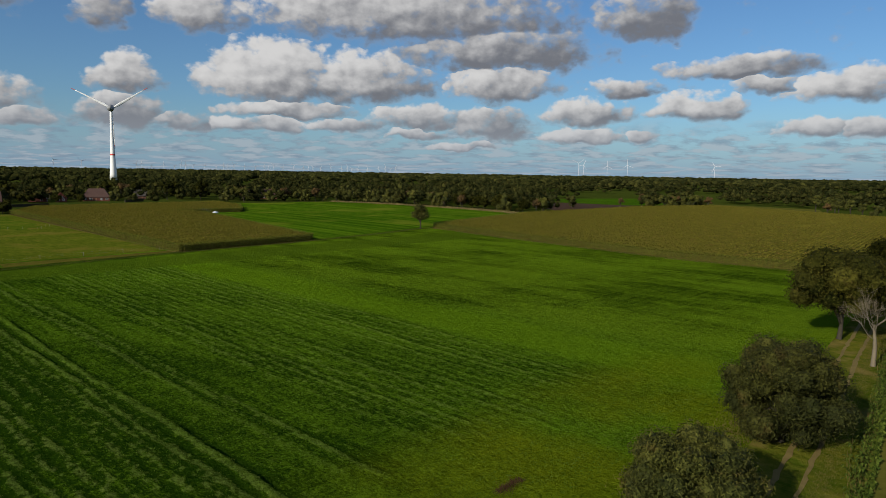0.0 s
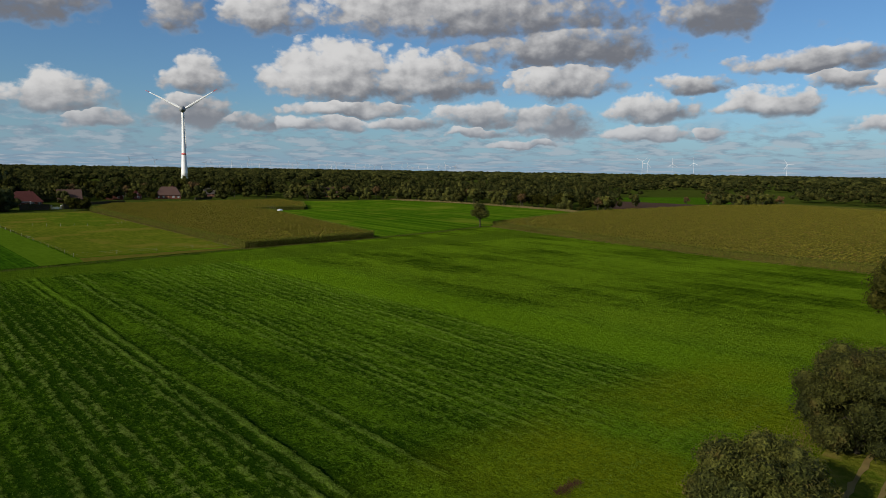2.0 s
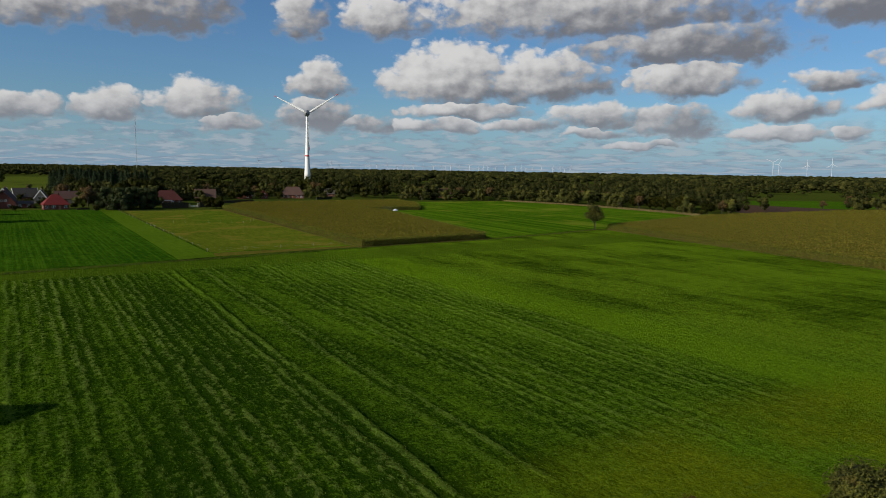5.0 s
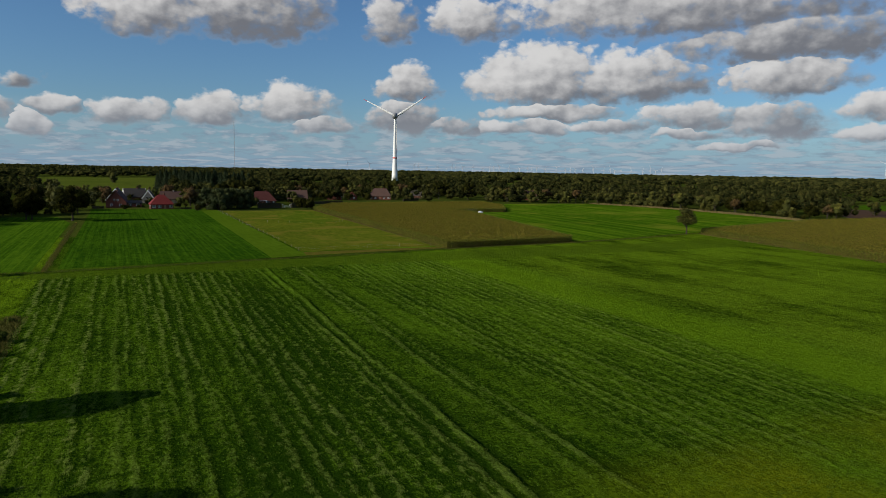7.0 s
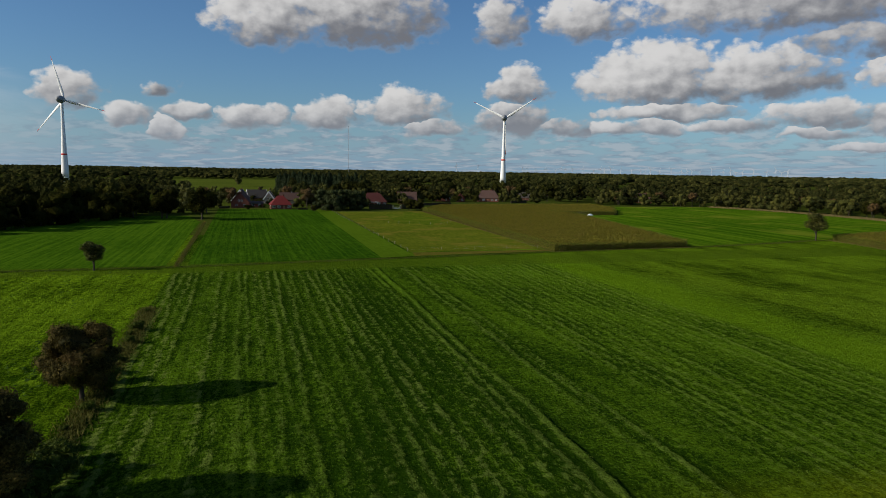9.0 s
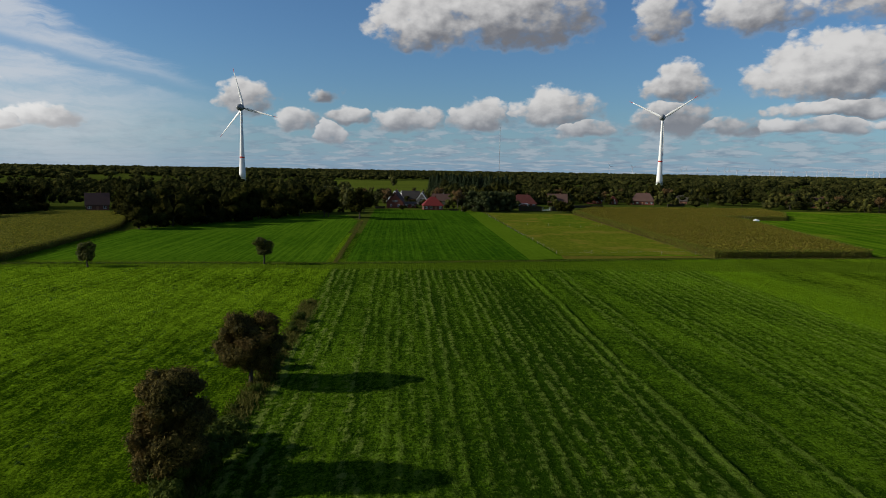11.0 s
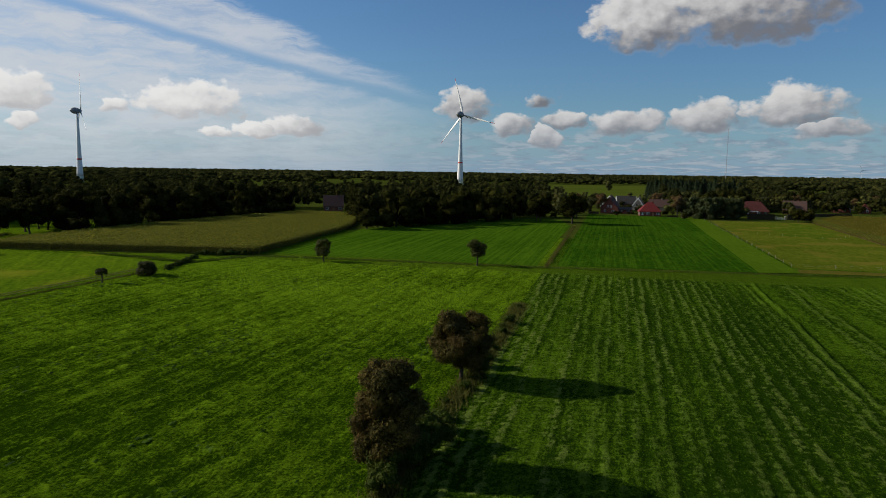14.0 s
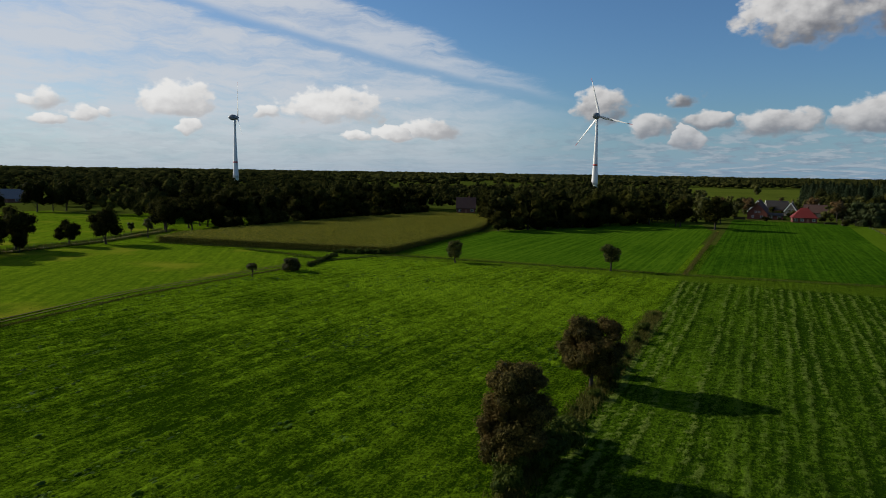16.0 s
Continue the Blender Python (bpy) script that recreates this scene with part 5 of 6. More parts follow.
def tussocks():
    """Low grass mounds in lines along the grazed field."""
    q = np.random.default_rng(61)
    x, y = q.uniform(-104, -18, 22000), 24 + 142 * q.uniform(0, 1, 22000) ** 1.3
    k = wave(x, y / 8, 12, 5.5) + 0.5 * wave(x, y, 62, 9) > q.uniform(0.2, 1.7, len(x))
    x, y = x[k], y[k]
    n = len(x)
    ring = np.linspace(0, 2 * np.pi, 6, endpoint=False)
    w, ln, h = q.uniform(0.10, 0.24, n), q.uniform(0.2, 0.6, n), q.uniform(0.04, 0.09, n)
    z = swath_height(x, y)
    low = np.stack([x[:, None] + w[:, None] * np.cos(ring), y[:, None] + ln[:, None] * np.sin(ring), np.repeat((z - 0.06)[:, None], 6, 1)], -1)
    top = np.stack([x + 0.3 * w * q.normal(size=n), y, z + h], 1)[:, None]
    f = np.array([(i, (i + 1) % 6, 6) for i in range(6)])
    me = mesh_from("grass_tussocks", np.concatenate([low, top], 1).reshape(-1, 3), (f[None] + 7 * np.arange(n)[:, None, None]).reshape(-1, 3), (BLADE,), True)
    tagged(new("grass_tussocks", me), "small grass tussocks in lines on the grazed field", "grass", kind="stuff")


tussocks()


def weed_line(name, line, gap, spread, high, seed, label, mat=DITCH_WEED, wide=0.09):
    p = along(line, gap, spread, seed)
    q = np.random.default_rng(seed)
    tufts(name, p[:, 0], p[:, 1], np.zeros(len(p)), high * q.uniform(0.4, 1.2, len(p)), q.uniform(0.2, 1.0, len(p)) * wide, mat, seed, label)


weed_line("ditch_weeds", DITCH, 0.022, 0.8, 0.28, 31, "dark weeds and reeds along the ditch")
weed_line("path_weeds", [(-16, 173), (-16.2, 240), (-16.6, 312)], 0.025, 0.38, 0.4, 32, "brown dry weeds between two meadows", PATH_WEED)
weed_line("hedge_weeds", [(-15.8, 40), (-15.2, 75), (-15.3, 107), (-15.7, 122)], 0.007, 0.7, 0.55, 33, "rough brown and green weeds along the field hedge", PATH_WEED)
weed_line("lane_weeds", [(-181.5, 60), (-185, 112), (-189, 150), (-203, 190)], 0.02, 0.5, 1.2, 38, "rough brown and green weeds along the lane")
weed_line("lane_weeds", [(-187.5, 60), (-191.5, 112), (-195.5, 150), (-210, 190)], 0.03, 0.5, 1.0, 39, "rough brown and green weeds along the lane")
weed_line("track_margin_weeds", [(-101.8, 40), (-101.5, 62), (-105.2, 90), (-103.8, 134)], 0.03, 0.35, 0.4, 40, "rough weeds beside the brown meadow track", PATH_WEED)
weed_line("corn_foot_weeds", [(-176, 155.5), (-140, 160.5), (-99, 168.5)], 0.03, 0.5, 0.7, 41, "rough weeds before the green maize")
weed_line("corn_edge_grass", [(322, 229.5), (211.5, 201), (202.3, 160), (195.3, 120), (189.3, 84), (190.3, 50), (196.5, 22)], 0.05, 0.4, 0.34, 43, "brown dry stalks and grass at the foot of the maize", EDGE_STALK, 0.05)
weed_line("corn_edge_grass", [(100, 384), (89.8, 188), (90.5, 186.6), (141.5, 190.4), (153.2, 240), (174.2, 330)], 0.05, 0.35, 0.34, 44, "brown dry stalks and grass at the foot of the maize", EDGE_STALK, 0.05)
weed_line("track_weeds", [(46, 21.5), (64, 21), (85, 24), (108, 27)], 0.006, 1.3, 0.42, 34, "tall dry grass along the farm track", CORN_STALK, 0.022)
weed_line("corn_margin_weeds", [(44, 10.0), (57, 12.2), (101, 17.4), (125, 20.2)], 0.007, 0.6, 0.4, 35, "tall dry grass beside the maize", CORN_STALK, 0.022)
weed_line("brown_clump", [(39.0, 29.8), (41.9, 29.9)], 0.003, 0.3, 0.22, 42, "small brown clump of dead weeds in the meadow", DEAD_WEED, 0.03)
weed_line("verge_weeds", [(343, 318), (340, 280), (334, 249), (320, 238)], 0.02, 1.2, 1.3, 36, "pale dry grass verge below a tree row", DRY_STALK, 0.14)
weed_line("verge_weeds", [(331, 424), (344, 372), (344, 322)], 0.02, 1.2, 1.2, 37, "pale dry grass verge below a tree row", DRY_STALK, 0.14)


# ---- wind turbines ----
TOWER = plain("tower_paint", (0.72, 0.73, 0.72), 0.45, 0.04, 0.3, spec=0.4)
TOWER_GREEN = plain("green_tower_base", (0.62, 0.67, 0.54), 0.5, 0.05, 0.3, spec=0.3)
RED_PAINT = plain("red_marking", (0.52, 0.05, 0.04), 0.5, 0.05, 0.5, spec=0.3)
NACELLE = plain("nacelle_shell", (0.22, 0.23, 0.24), 0.45, 0.05, 0.5, spec=0.4)


def lathe(profile, sides=32):
    bm = bmesh.new()
    rings = [[bm.verts.new((r * math.cos(2 * math.pi * i / sides), r * math.sin(2 * math.pi * i / sides), z)) for i in range(sides)] for r, z in profile]
    for a, b in zip(rings, rings[1:]):
        for i in range(sides):
            bm.faces.new((a[i], a[(i + 1) % sides], b[(i + 1) % sides], b[i]))
    bm.faces.new(rings[-1])
    bm.faces.new(rings[0][::-1])
    return bm


def blade_bm(length, f0, f1):
    """A stretch of a rotor blade along +z, from share f0 to f1 of its length."""
    bm = bmesh.new()
    rings = []
    for i in range(13):
        f = f0 + (f1 - f0) * i / 12
        chord = (1.8 + 1.7 * min(f / 0.14, 1)) * (1 - 0.86 * max(0, f - 0.14) / 0.86) if f < 1 else 0.3
        chord = max(chord, 0.35)
        thick = 2.0 * (1 - f / 0.2) + 0.75 * (f / 0.2) if f < 0.2 else 0.75 * (1 - f) + 0.12
        tw = radians(18 * (1 - f))
        ring = []
        for k in range(10):
            a = 2 * math.pi * k / 10
            px, py = chord * 0.5 * math.cos(a) + chord * 0.15, thick * 0.5 * math.sin(a)
            ring.append(bm.verts.new((px * math.cos(tw) - py * math.sin(tw), px * math.sin(tw) + py * math.cos(tw), 1.6 + f * length)))
        rings.append(ring)
    for a, b in zip(rings, rings[1:]):
        for k in range(10):
            bm.faces.new((a[k], a[(k + 1) % 10], b[(k + 1) % 10], b[k]))
    bm.faces.new(rings[-1])
    bm.faces.new(rings[0][::-1])
    return bm


def turbine(x, y, hub, blade, turn, heading, band, label):
    """Egg-shaped nacelle on a tapered tower; the rotor looks along heading (degrees left of +y), first blade turned from the top."""
    ob = tagged(empty_at("wind_turbine", pose(x, y, 0, 0, 0, heading)), label, "wind turbine", "wind turbines")
    prof = lambda f: 1.6 + 3.3 * (1 - f) ** 1.7
    part("tower", lathe([(prof(f), f * (hub - 2)) for f in np.linspace(0.1, 1, 15)]), TOWER, ob, "white tapered tower", True)
    part("tower_base", lathe([(prof(f) + 0.01, f * (hub - 2)) for f in np.linspace(0, 0.1, 5)]), TOWER_GREEN, ob, "green shaded tower foot", True)
    part("warning_band", lathe([(prof(f) + 0.06, f * (hub - 2)) for f in (band, band + 0.02)]), RED_PAINT, ob, "red warning band", True)
    egg = lathe([(4.9 * math.sin(math.pi * min(max(f, 0.02), 0.98)) ** 0.6 * (1.05 - 0.35 * f), (f - 0.6) * 15) for f in np.linspace(0, 1, 15)], 24)
    bmesh.ops.rotate(egg, verts=egg.verts, cent=(0, 0, 0), matrix=Matrix.Rotation(radians(-90), 3, "X"))
    bmesh.ops.translate(egg, verts=egg.verts, vec=(0, 0, hub))
    nac = part("nacelle", egg, NACELLE, ob, "dark grey egg-shaped nacelle", True)
    for k in range(3):
        m = Matrix.Translation((0, 4.2, hub)) @ Matrix.Rotation(radians(turn + 120 * k), 4, "Y")
        b = blade_bm(blade, 0.0, 0.9)
        bmesh.ops.transform(b, matrix=m, verts=b.verts)
        bl = part("blade", b, TOWER, ob, "", True)
        t = blade_bm(blade, 0.9, 1.0)
        bmesh.ops.transform(t, matrix=m, verts=t.verts)
        part("blade_tip", t, RED_PAINT, bl, "red blade tip", True)
    return ob


def polar(az, d):
    return -d * math.sin(radians(az)), d * math.cos(radians(az))


turbine(*polar(-21.4, 975), 99, 50, 57, -30, 0.405, "white three-bladed wind turbine with red tips behind the village")
turbine(*polar(12.68, 915), 99, 50, -16, -22, 0.36, "white three-bladed wind turbine with dark nacelle behind the wood")
turbine(*polar(42.2, 1065), 99, 50, 4, -40, 0.335, "white wind turbine seen edge-on beyond the woods")

# tower white greyed and blued: distance haze put into the base colour
HAZED_WHITE = plain("hazed_turbine_paint", (0.55, 0.58, 0.62), 0.8, 0.03, 0.1)


def far_turbine(az, top, d=4300):
    """A turbine on the skyline; top: the hub's height over the horizon in degrees."""
    hub = EYE + d * math.tan(radians(top))
    x, y = polar(az, d)
    ob = tagged(empty_at("far_wind_turbine", pose(x, y, 0, 0, 0, az + 20)), "tiny pale wind turbine on the horizon", "wind turbine", "horizon turbines")
    part("tower", lathe([(1.1, 0), (0.7, hub)], 8), HAZED_WHITE, ob)
    for k in range(3):
        t = radians((az * 77) % 120 + 120 * k)
        bm = bmesh.new()
        ln = hub * 0.42
        dx, dz = math.sin(t), math.cos(t)
        q = [(-dz * 1.2, dx * 1.2, 0), (dz * 1.2, -dx * 1.2, 0), (dx * ln + dz * 0.5, dz * ln - dx * 0.5, 1), (dx * ln - dz * 0.5, dz * ln + dx * 0.5, 1)]
        front = [bm.verts.new((a, -0.4, hub + b)) for a, b, _ in q]
        rear = [bm.verts.new((a, 0.4, hub + b)) for a, b, _ in q]
        bm.faces.new(front), bm.faces.new(rear[::-1])
        for i in range(4):
            bm.faces.new((front[i], rear[i], rear[(i + 1) % 4], front[(i + 1) % 4]))
        part("blade", bm, HAZED_WHITE, ob)


for az, top in ((-58.5, 0.95), (-58.9, 0.80), (-60.8, 0.75), (-62.4, 0.85), (-69.0, 0.8), (-17.5, 0.5), (-19.3, 0.45)):
    far_turbine(az, top)
for i in range(34):
    far_turbine(-23.0 - i * 0.62 - 0.25 * math.sin(i * 5.1), 0.27 + 0.08 * math.sin(i * 2.7) + 0.05 * math.cos(i * 7.3))

STEEL = plain("grey_steel", (0.30, 0.31, 0.33), 0.5, 0.05, 1.0, metal=0.6)


def mast(x, y, h):
    ob = tagged(empty_at("radio_mast", pose(x, y, 0)), "tall thin grey lattice radio mast on the horizon", "mast")
    for k in range(3):
        a = 2.094 * k
        part("upright", lathe([(0.22, 0), (0.22, h)], 6), STEEL, ob).location = (0.9 * math.cos(a), 0.9 * math.sin(a), 0)
    v, f = join_parts([tube([(0.9 * math.cos(2.094 * (i % 3)), 0.9 * math.sin(2.094 * (i % 3)), i * 2.4), (0.9 * math.cos(2.094 * ((i + 1) % 3)), 0.9 * math.sin(2.094 * ((i + 1) % 3)), i * 2.4 + 2.4)], [0.12, 0.12], 4) for i in range(int(h / 2.4))])
    child("bracing", mesh_from("bracing", v, f, (STEEL,)), ob)


mast(*polar(-8.45, 2000), 150)

# ---- houses ----
BRICK = plain("red_brick", (0.12, 0.045, 0.032), 0.85, 0.18, 2.0, bumpy=0.3, spec=0.15)
DARK_BRICK = plain("brown_brick", (0.15, 0.07, 0.05), 0.85, 0.18, 2.0, bumpy=0.3, spec=0.15)
ROOF_RED = plain("red_roof_tiles", (0.13, 0.022, 0.020), 0.75, 0.14, 2.5, bumpy=0.4, spec=0.1)
BEIGE_WALL = plain("beige_render", (0.28, 0.24, 0.19), 0.85, 0.1, 1.0, spec=0.1)
ROOF_DULL = plain("dull_red_roof_tiles", (0.065, 0.022, 0.019), 0.75, 0.16, 2.5, bumpy=0.4, spec=0.1)
ROOF_BROWN = plain("brown_roof_tiles", (0.080, 0.048, 0.039), 0.8, 0.16, 2.5, bumpy=0.4, spec=0.1)
ROOF_SLATE = plain("grey_sheet_roof", (0.13, 0.135, 0.145), 0.6, 0.1, 2.0, spec=0.3)
ROOF_GREY = plain("dark_roof_tiles", (0.055, 0.048, 0.042), 0.8, 0.12, 2.5, bumpy=0.4, spec=0.15)
FRAME = plain("white_window_frame", (0.78, 0.78, 0.76), 0.5, 0.04, 2.0)
DOOR = plain("door_paint", (0.25, 0.12, 0.07), 0.5, 0.08, 2.0)


def glass():
    m, nt, b = material("window_glass")
    b.inputs["Base Color"].default_value, b.inputs["Roughness"].default_value, b.inputs["Metallic"].default_value = (0.03, 0.04, 0.05, 1), 0.06, 0.0
    b.inputs["Specular IOR Level"].default_value = 0.8
    return m


GLASS = glass()


def box_bm(x0, x1, y0, y1, z0, z1):
    bm = bmesh.new()
    bmesh.ops.create_cube(bm, size=1.0)
    for v in bm.verts:
        v.co = ((x0 + x1) / 2 + v.co.x * (x1 - x0), (y0 + y1) / 2 + v.co.y * (y1 - y0), (z0 + z1) / 2 + v.co.z * (z1 - z0))
    return bm


def house(x, y, spin, w, d, eave, ridge, roof="gable", walls=BRICK, tiles=ROOF_RED, label="", windows=3, upper=True, chimney=True, hip=0.0, boards=False):
    """Gable ends lie across x; hip: how far the ridge is drawn in, in metres; the front looks along -y."""
    ob = tagged(empty_at("house", pose(x, y, 0, 0, 0, spin)), label, "house", "village houses")
    hw, hd = w / 2, d / 2
    bm = bmesh.new()
    pts = [(-hd, 0), (hd, 0), (hd, eave), (0, eave + (ridge - eave) * (0.0 if hip else 0.96)), (-hd, eave)]
    ends = [[bm.verts.new((sx * hw, py, pz)) for py, pz in pts] for sx in (-1, 1)]
    for i in range(5):
        j = (i + 1) % 5
        bm.faces.new((ends[0][i], ends[0][j], ends[1][j], ends[1][i]))
    bm.faces.new(ends[0][::-1]), bm.faces.new(ends[1])
    part("wall", bm, walls, ob)
    o, t = 0.5, 0.22
    rx = hw + o - hip
    for sy in (-1, 1):  # the two main slopes, as slabs
        bm = bmesh.new()
        drop = (ridge - eave) / hd * o
        low = [(-hw - o, sy * (hd + o), eave - drop), (hw + o, sy * (hd + o), eave - drop), (rx, 0, ridge), (-rx, 0, ridge)]
        a = [bm.verts.new(p) for p in low]
        b = [bm.verts.new((p[0], p[1], p[2] + t)) for p in low]
        bm.faces.new(a), bm.faces.new(b[::-1])
        for i in range(4):
            bm.faces.new((a[i], b[i], b[(i + 1) % 4], a[(i + 1) % 4]))
        bmesh.ops.recalc_face_normals(bm, faces=bm.faces)
        part("roof", bm, tiles, ob)
    if hip:
        for sx in (-1, 1):
            bm = bmesh.new()
            drop = (ridge - eave) / hd * o
            low = [(sx * (hw + o), -hd - o, eave - drop), (sx * (hw + o), hd + o, eave - drop), (sx * rx, 0, ridge)]
            a = [bm.verts.new(p) for p in low]
            b = [bm.verts.new((p[0], p[1], p[2] + t)) for p in low]
            bm.faces.new(a), bm.faces.new(b[::-1])
            for i in range(3):
                bm.faces.new((a[i], b[i], b[(i + 1) % 3], a[(i + 1) % 3]))
            bmesh.ops.recalc_face_normals(bm, faces=bm.faces)
            part("roof", bm, tiles, ob)

    def window(cx, cz, ww, wh, face):
        if face == "front":
            win = part("window", box_bm(cx - ww / 2, cx + ww / 2, -hd - 0.06, -hd + 0.1, cz - wh / 2, cz + wh / 2), FRAME, ob, "white framed window")
            for s in (-1, 1):
                part("pane", box_bm(cx + s * ww / 4 - ww / 5, cx + s * ww / 4 + ww / 5, -hd - 0.09, -hd - 0.05, cz - wh / 2 + 0.1, cz + wh / 2 - 0.1), GLASS, win)
        else:
            sx = -1 if face == "left" else 1
            win = part("window", box_bm(sx * hw - 0.08, sx * hw + 0.08, cx - ww / 2, cx + ww / 2, cz - wh / 2, cz + wh / 2), FRAME, ob, "white framed window")
            part("pane", box_bm(sx * (hw + 0.1) - 0.03, sx * (hw + 0.1) + 0.03, cx - ww / 2 + 0.12, cx + ww / 2 - 0.12, cz - wh / 2 + 0.12, cz + wh / 2 - 0.12), GLASS, win)

    for i in range(windows):
        cx = -hw + w * (i + 0.5) / windows
        if i == windows // 2 and windows > 2:
            part("door", box_bm(cx - 0.55, cx + 0.55, -hd - 0.07, -hd + 0.05, 0, 2.1), DOOR, ob, "brown front door")
        else:
            window(cx, 1.5, 1.7, 1.35, "front")
    for face in ("left", "right"):
        for cy in (-d * 0.22, d * 0.22):
            window(cy, 1.5, 1.2, 1.3, face)
        if upper and not hip and ridge - eave > 2.5:
            for cy in (-0.9, 0.9):
                window(cy, eave + 1.0, 1.0, 1.1, face)
    if boards:
        for sx in (-1, 1):
            for sy in (-1, 1):
                bm = bmesh.new()
                a = [bm.verts.new((sx * (hw + o + 0.03 + k), sy * y0, z0)) for k in (0, 0.08) for y0, z0 in ((hd + o, eave - 0.5 - (ridge - eave) / hd * o), (hd + o, eave + t - (ridge - eave) / hd * o), (0, ridge + t + 0.05), (0, ridge - 0.4))]
                for f in ((0, 1, 2, 3), (4, 5, 6, 7), (0, 1, 5, 4), (1, 2, 6, 5), (2, 3, 7, 6), (3, 0, 4, 7)):
                    bm.faces.new([a[i] for i in f])
                bmesh.ops.recalc_face_normals(bm, faces=bm.faces)
                part("bargeboard", bm, FRAME, ob, "white bargeboard")
    if chimney:
        part("chimney", box_bm(hw * 0.3 - 0.35, hw * 0.3 + 0.35, -0.35, 0.35, ridge - 0.9, ridge + 0.9), walls, ob, "brick chimney")
    return ob


house(20.8, 411, 4, 11.6, 9.5, 2.9, 7.6, tiles=ROOF_RED, hip=4.8, label="brick bungalow with bright red hipped roof", windows=4)
house(-1.5, 429, 84, 11, 10.5, 3.2, 8.8, walls=BRICK, tiles=ROOF_DULL, label="red brick house with steep gabled roof")
house(7, 428, 4, 8, 6, 2.4, 3.6, tiles=ROOF_GREY, walls=BRICK, label="low brick annexe with flat-pitched roof", windows=2, chimney=False)
house(-1.5, 466, 80, 10, 10, 3.2, 9.4, walls=DARK_BRICK, tiles=ROOF_BROWN, label="brown brick house with steep gable roof", boards=True)
house(9, 504, 10, 13, 10, 3.0, 8.2, walls=DARK_BRICK, tiles=ROOF_GREY, label="house with dark tiled roof among gardens", boards=True)
house(17, 478, 82, 9, 8, 2.4, 8.0, walls=BEIGE_WALL, tiles=ROOF_GREY, label="house with white gable and dark roof", boards=True)
house(29.5, 470, 2, 12, 9, 3.0, 7.4, walls=BEIGE_WALL, tiles=ROOF_BROWN, label="pale house with long brown roof behind the bungalow")
house(84, 452, -6, 17, 12, 2.7, 8.2, walls=BRICK, tiles=ROOF_DULL, hip=5.0, label="brick house with dull red hipped roof and porch", windows=5)
house(113, 476, -10, 13, 11, 2.7, 8.2, walls=DARK_BRICK, tiles=ROOF_BROWN, label="house with plain brown gabled roof", windows=4)
house(151, 513, 70, 10, 11, 2.8, 8.0, walls=BRICK, tiles=ROOF_RED, label="small brick house with red gabled roof", boards=True)
house(164, 509, 72, 8, 7, 2.4, 6.0, walls=BRICK, tiles=ROOF_RED, label="red roofed brick outbuilding", chimney=False, windows=2)
house(188, 511, -22, 17, 13, 3.0, 8.6, walls=BRICK, tiles=ROOF_BROWN, hip=4.0, label="large brick house with half-hipped brown roof", windows=5)
house(226, 528, -25, 16, 11, 2.7, 7.0, walls=DARK_BRICK, tiles=ROOF_GREY, hip=4.0, label="bungalow with dark slate roof", windows=4)
house(318, 492, -35, 13, 11, 2.8, 7.8, walls=BRICK, tiles=ROOF_BROWN, label="house with brown roof among the trees")
house(-160, 372, 23, 11, 11, 3.0, 8.8, walls=DARK_BRICK, tiles=ROOF_BROWN, label="farmhouse with large brown roof behind the maize")
house(-441, 276, 52, 17, 12, 2.8, 8.4, walls=DARK_BRICK, tiles=ROOF_SLATE, label="farm building with pale grey roof beyond the lane")
house(486, 62, 80, 12, 10, 2.8, 7.5, walls=BRICK, tiles=ROOF_RED, label="red roofed house behind roadside trees")



def pergola(x, y, spin):
    """A white garden porch: four posts, two beams and slats."""
    ob = tagged(empty_at("pergola", pose(x, y, 0, 0, 0, spin)), "white wooden pergola on the terrace before a brick house", "pergola")
    for px in (-2.6, 2.6):
        for py in (-1.3, 1.3):
            part("post", box_bm(px - 0.09, px + 0.09, py - 0.09, py + 0.09, 0, 2.4), FRAME, ob)
    for py in (-1.3, 1.3):
        part("beam", box_bm(-3.0, 3.0, py - 0.08, py + 0.08, 2.4, 2.62), FRAME, ob)
    for k in range(9):
        part("slat", box_bm(-2.8 + 0.7 * k - 0.05, -2.8 + 0.7 * k + 0.05, -1.6, 1.6, 2.62, 2.74), FRAME, ob)


pergola(82.5, 443.0, -6)


def garden_gate(x, y, spin):
    """Two pale pillars with a low gate between them."""
    ob = tagged(empty_at("garden_gate", pose(x, y, 0, 0, 0, spin)), "pale garden gate between two rendered pillars", "gate")
    for px in (-2.4, 2.4):
        p = part("pillar", box_bm(px - 0.3, px + 0.3, -0.3, 0.3, 0, 1.9), BEIGE_WALL, ob)
        part("cap", box_bm(px - 0.38, px + 0.38, -0.38, 0.38, 1.9, 2.05), FRAME, p)
    for k in range(14):
        part("bar", box_bm(-2.05 + 0.315 * k - 0.04, -2.05 + 0.315 * k + 0.04, -0.03, 0.03, 0.15, 1.3), FRAME, ob)
    for z in (0.3, 1.15):
        part("rail", box_bm(-2.1, 2.1, 0.03, 0.08, z, z + 0.1), FRAME, ob)


garden_gate(90.3, 407.8, 6)

# ---- fences and field clutter ----
POST_WOOD = plain("pale_fence_post", (0.22, 0.20, 0.15), 0.8, 0.15, 6.0, bumpy=0.3)


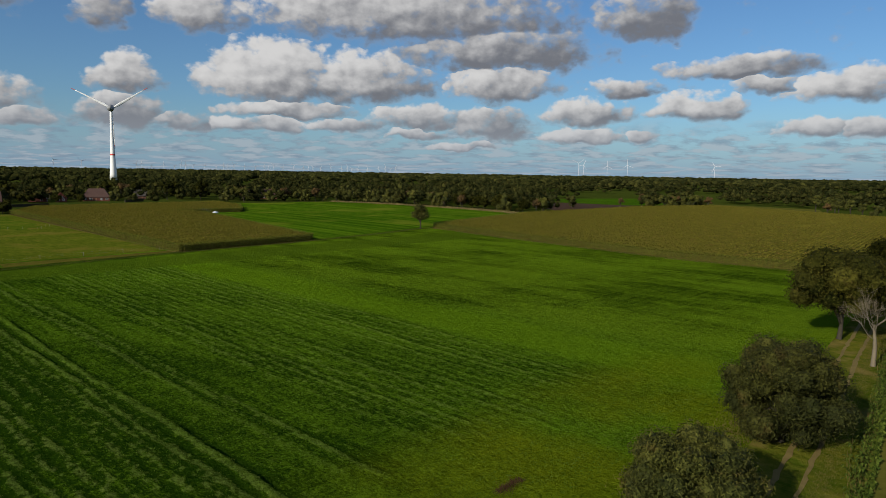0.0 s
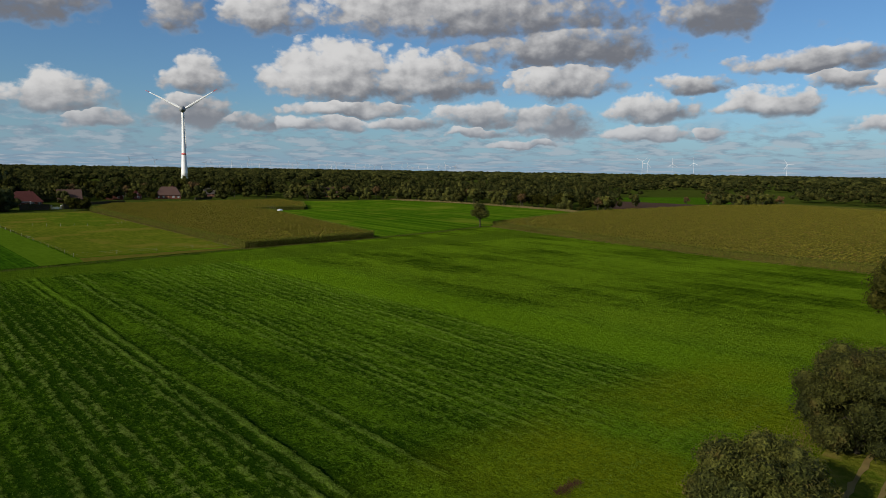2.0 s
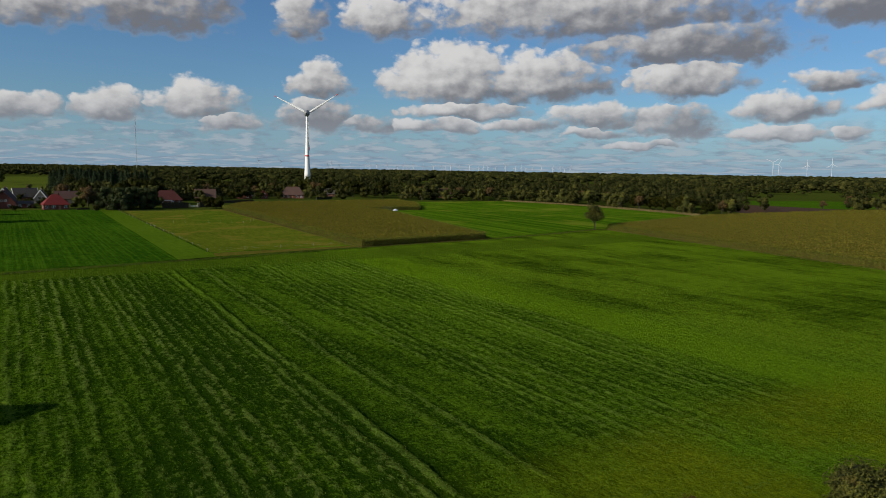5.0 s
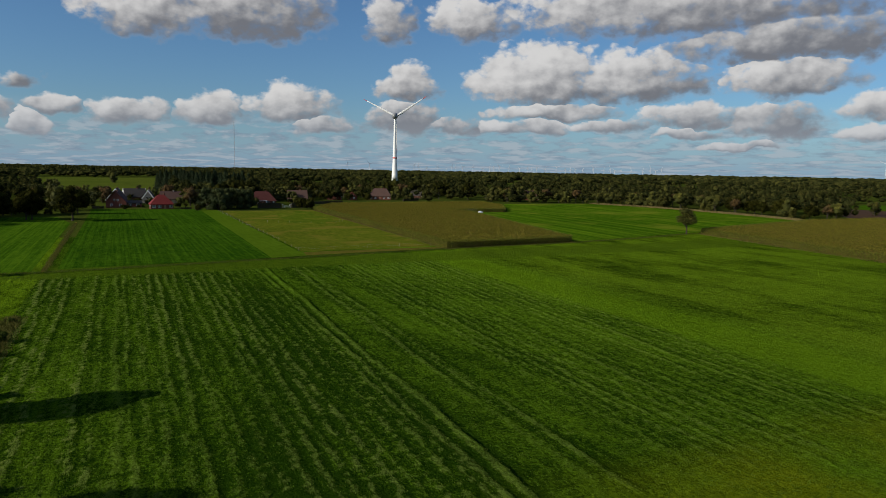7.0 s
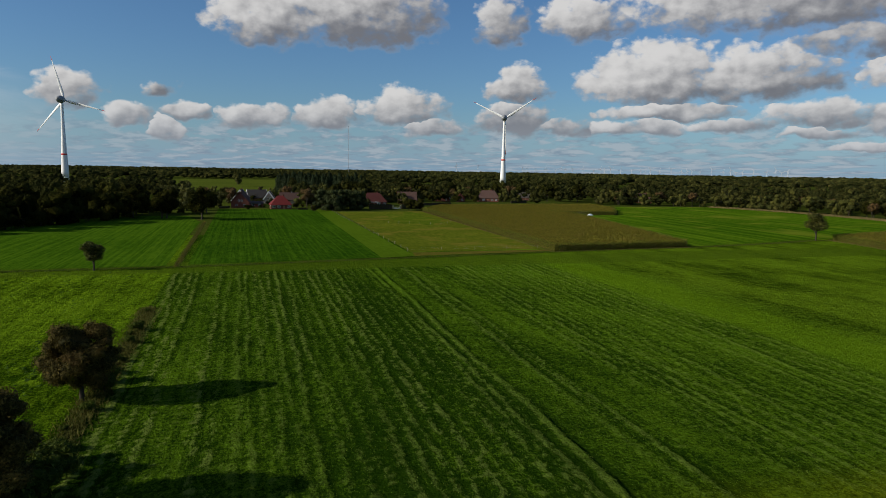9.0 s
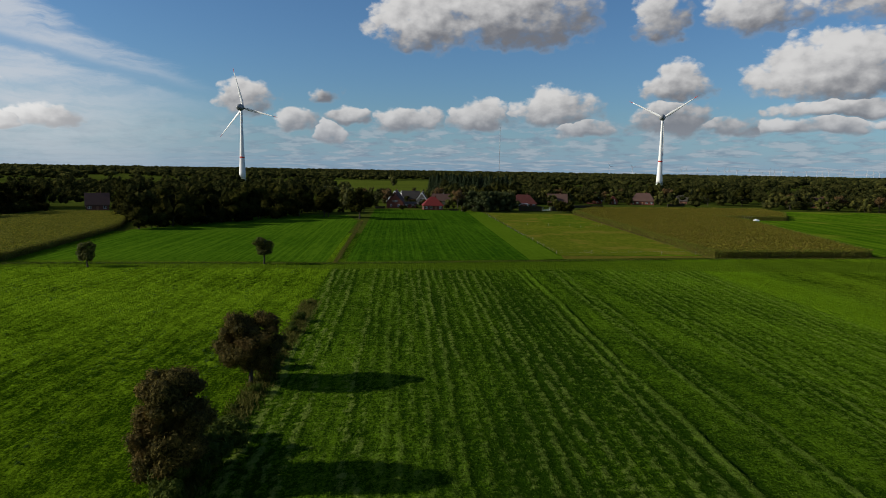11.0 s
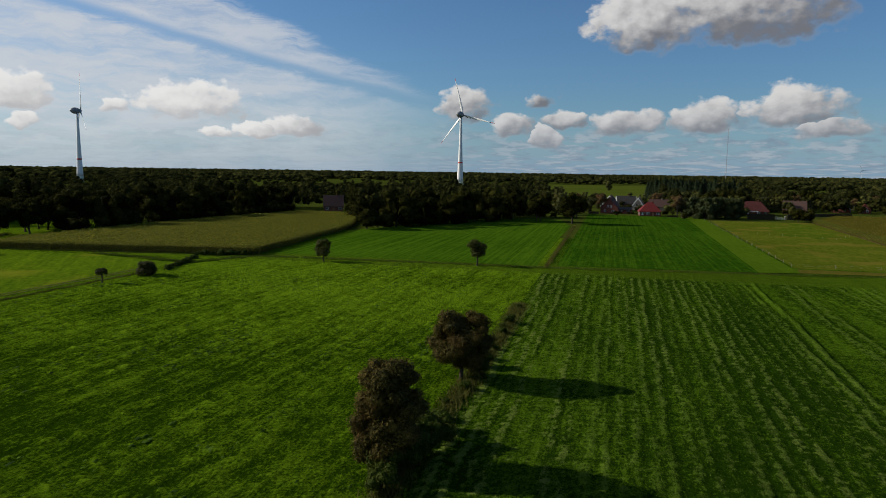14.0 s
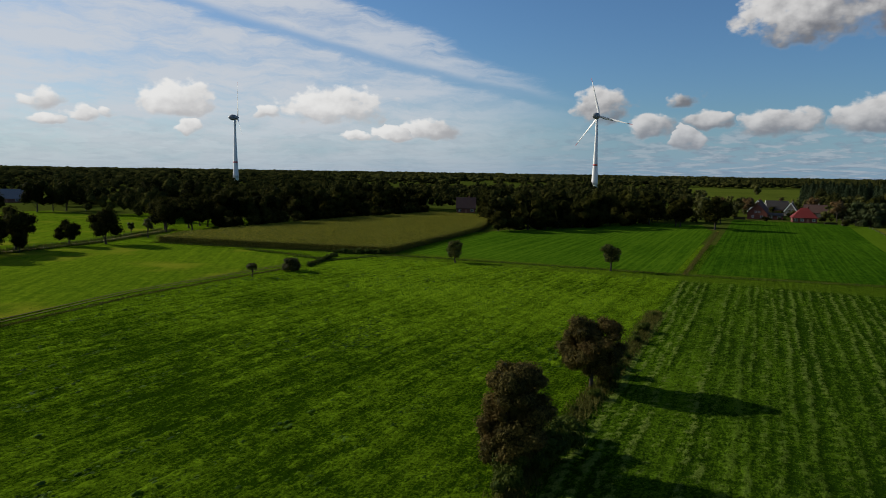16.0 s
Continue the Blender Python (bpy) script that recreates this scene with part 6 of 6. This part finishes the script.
def fence(line, gap, label, h=1.05, wire=True):
    ob = tagged(empty_at("fence", pose(0, 0, 0)), label, "fence")
    pts = []
    for (x0, y0), (x1, y1) in zip(line, line[1:]):
        n = max(1, round(math.hypot(x1 - x0, y1 - y0) / gap))
        pts += [(x0 + (x1 - x0) * i / n, y0 + (y1 - y0) * i / n) for i in range(n)]
    pts.append(line[-1])
    bm = lathe([(0.036, -0.05), (0.036, h - 0.05), (0.025, h)], 6)
    me = bpy.data.meshes.new("post")
    bm.to_mesh(me)
    bm.free()
    me.materials.append(POST_WOOD)
    for i, (x, y) in enumerate(pts):
        p = child("post", me, ob)
        p.matrix_basis = pose(x, y, 0.02 * math.sin(i * 3.1), 3 * math.sin(i * 1.7), 3 * math.cos(i * 2.3), 0)
    if wire:
        for z in (0.5, 0.95):
            v, f = join_parts([tube([(a[0], a[1], z), (b[0], b[1], z)], [0.004, 0.004], 3) for a, b in zip(pts, pts[1:])])
            child("wire", mesh_from("wire", v, f, (STEEL,)), ob)


fence([(47.5, 381), (46.5, 194.5), (89, 195.5)], 9.5, "pasture fence of thin pale posts and wire")
fence([(58, 300), (84, 288), (92, 300)], 5.0, "paddock fence of thin white posts", wire=False)


def bale_row():
    film = plain("white_bale_film", (0.62, 0.63, 0.62), 0.35, 0.06, 1.5, spec=0.5)
    bm = lathe([(0.45, -0.6), (0.60, -0.57), (0.63, -0.5), (0.63, 0.5), (0.60, 0.57), (0.45, 0.6)], 20)
    bmesh.ops.rotate(bm, verts=bm.verts, cent=(0, 0, 0), matrix=Matrix.Rotation(radians(90), 3, "Y"))
    me = bpy.data.meshes.new("silage_bale")
    bm.to_mesh(me)
    bm.free()
    me.materials.append(film)
    for f in me.polygons:
        f.use_smooth = True
    for i in range(13):
        ob = new("silage_bale", me)
        ob.matrix_basis = pose(466 + 1.27 * i + 0.05 * math.sin(i * 3), 233.5 + 0.35 * i + 0.15 * math.sin(i * 5), 0.62, 0, 0, 14)
        tagged(ob, "white film-wrapped silage bale at the field edge", "bale", "row of silage bales")


bale_row()


def covered_heap(x, y):
    q = np.random.default_rng(3)
    bm = bmesh.new()
    bmesh.ops.create_icosphere(bm, subdivisions=4, radius=1.0)
    for v in bm.verts:
        k = 1 + 0.12 * math.sin(5 * v.co.x + 1) * math.cos(4 * v.co.y) + 0.05 * math.sin(11 * v.co.y)
        v.co = (v.co.x * 1.7 * k, v.co.y * 1.0 * k, max(v.co.z, -0.02) * 0.85 * k)
    ob = tagged(empty_at("covered_heap", pose(x, y, 0.05, 0, 0, 8)), "low heap under a crumpled white tarpaulin", "heap")
    part("tarpaulin", bm, plain("white_tarpaulin", (0.70, 0.71, 0.70), 0.5, 0.08, 2.0), ob, smooth=True)
    for i in range(5):
        rod = tagged(new("leaning_pole", None), "pale wooden pole leaning beside the maize", "pole", "leaning poles")
        rod.matrix_basis = pose(x - 3.4 - 1.3 * i, y + 0.2, 0, 0, 24, 0)
        part("shaft", lathe([(0.07, 0), (0.05, 2.9)], 6), POST_WOOD, rod)


covered_heap(188, 343.5)
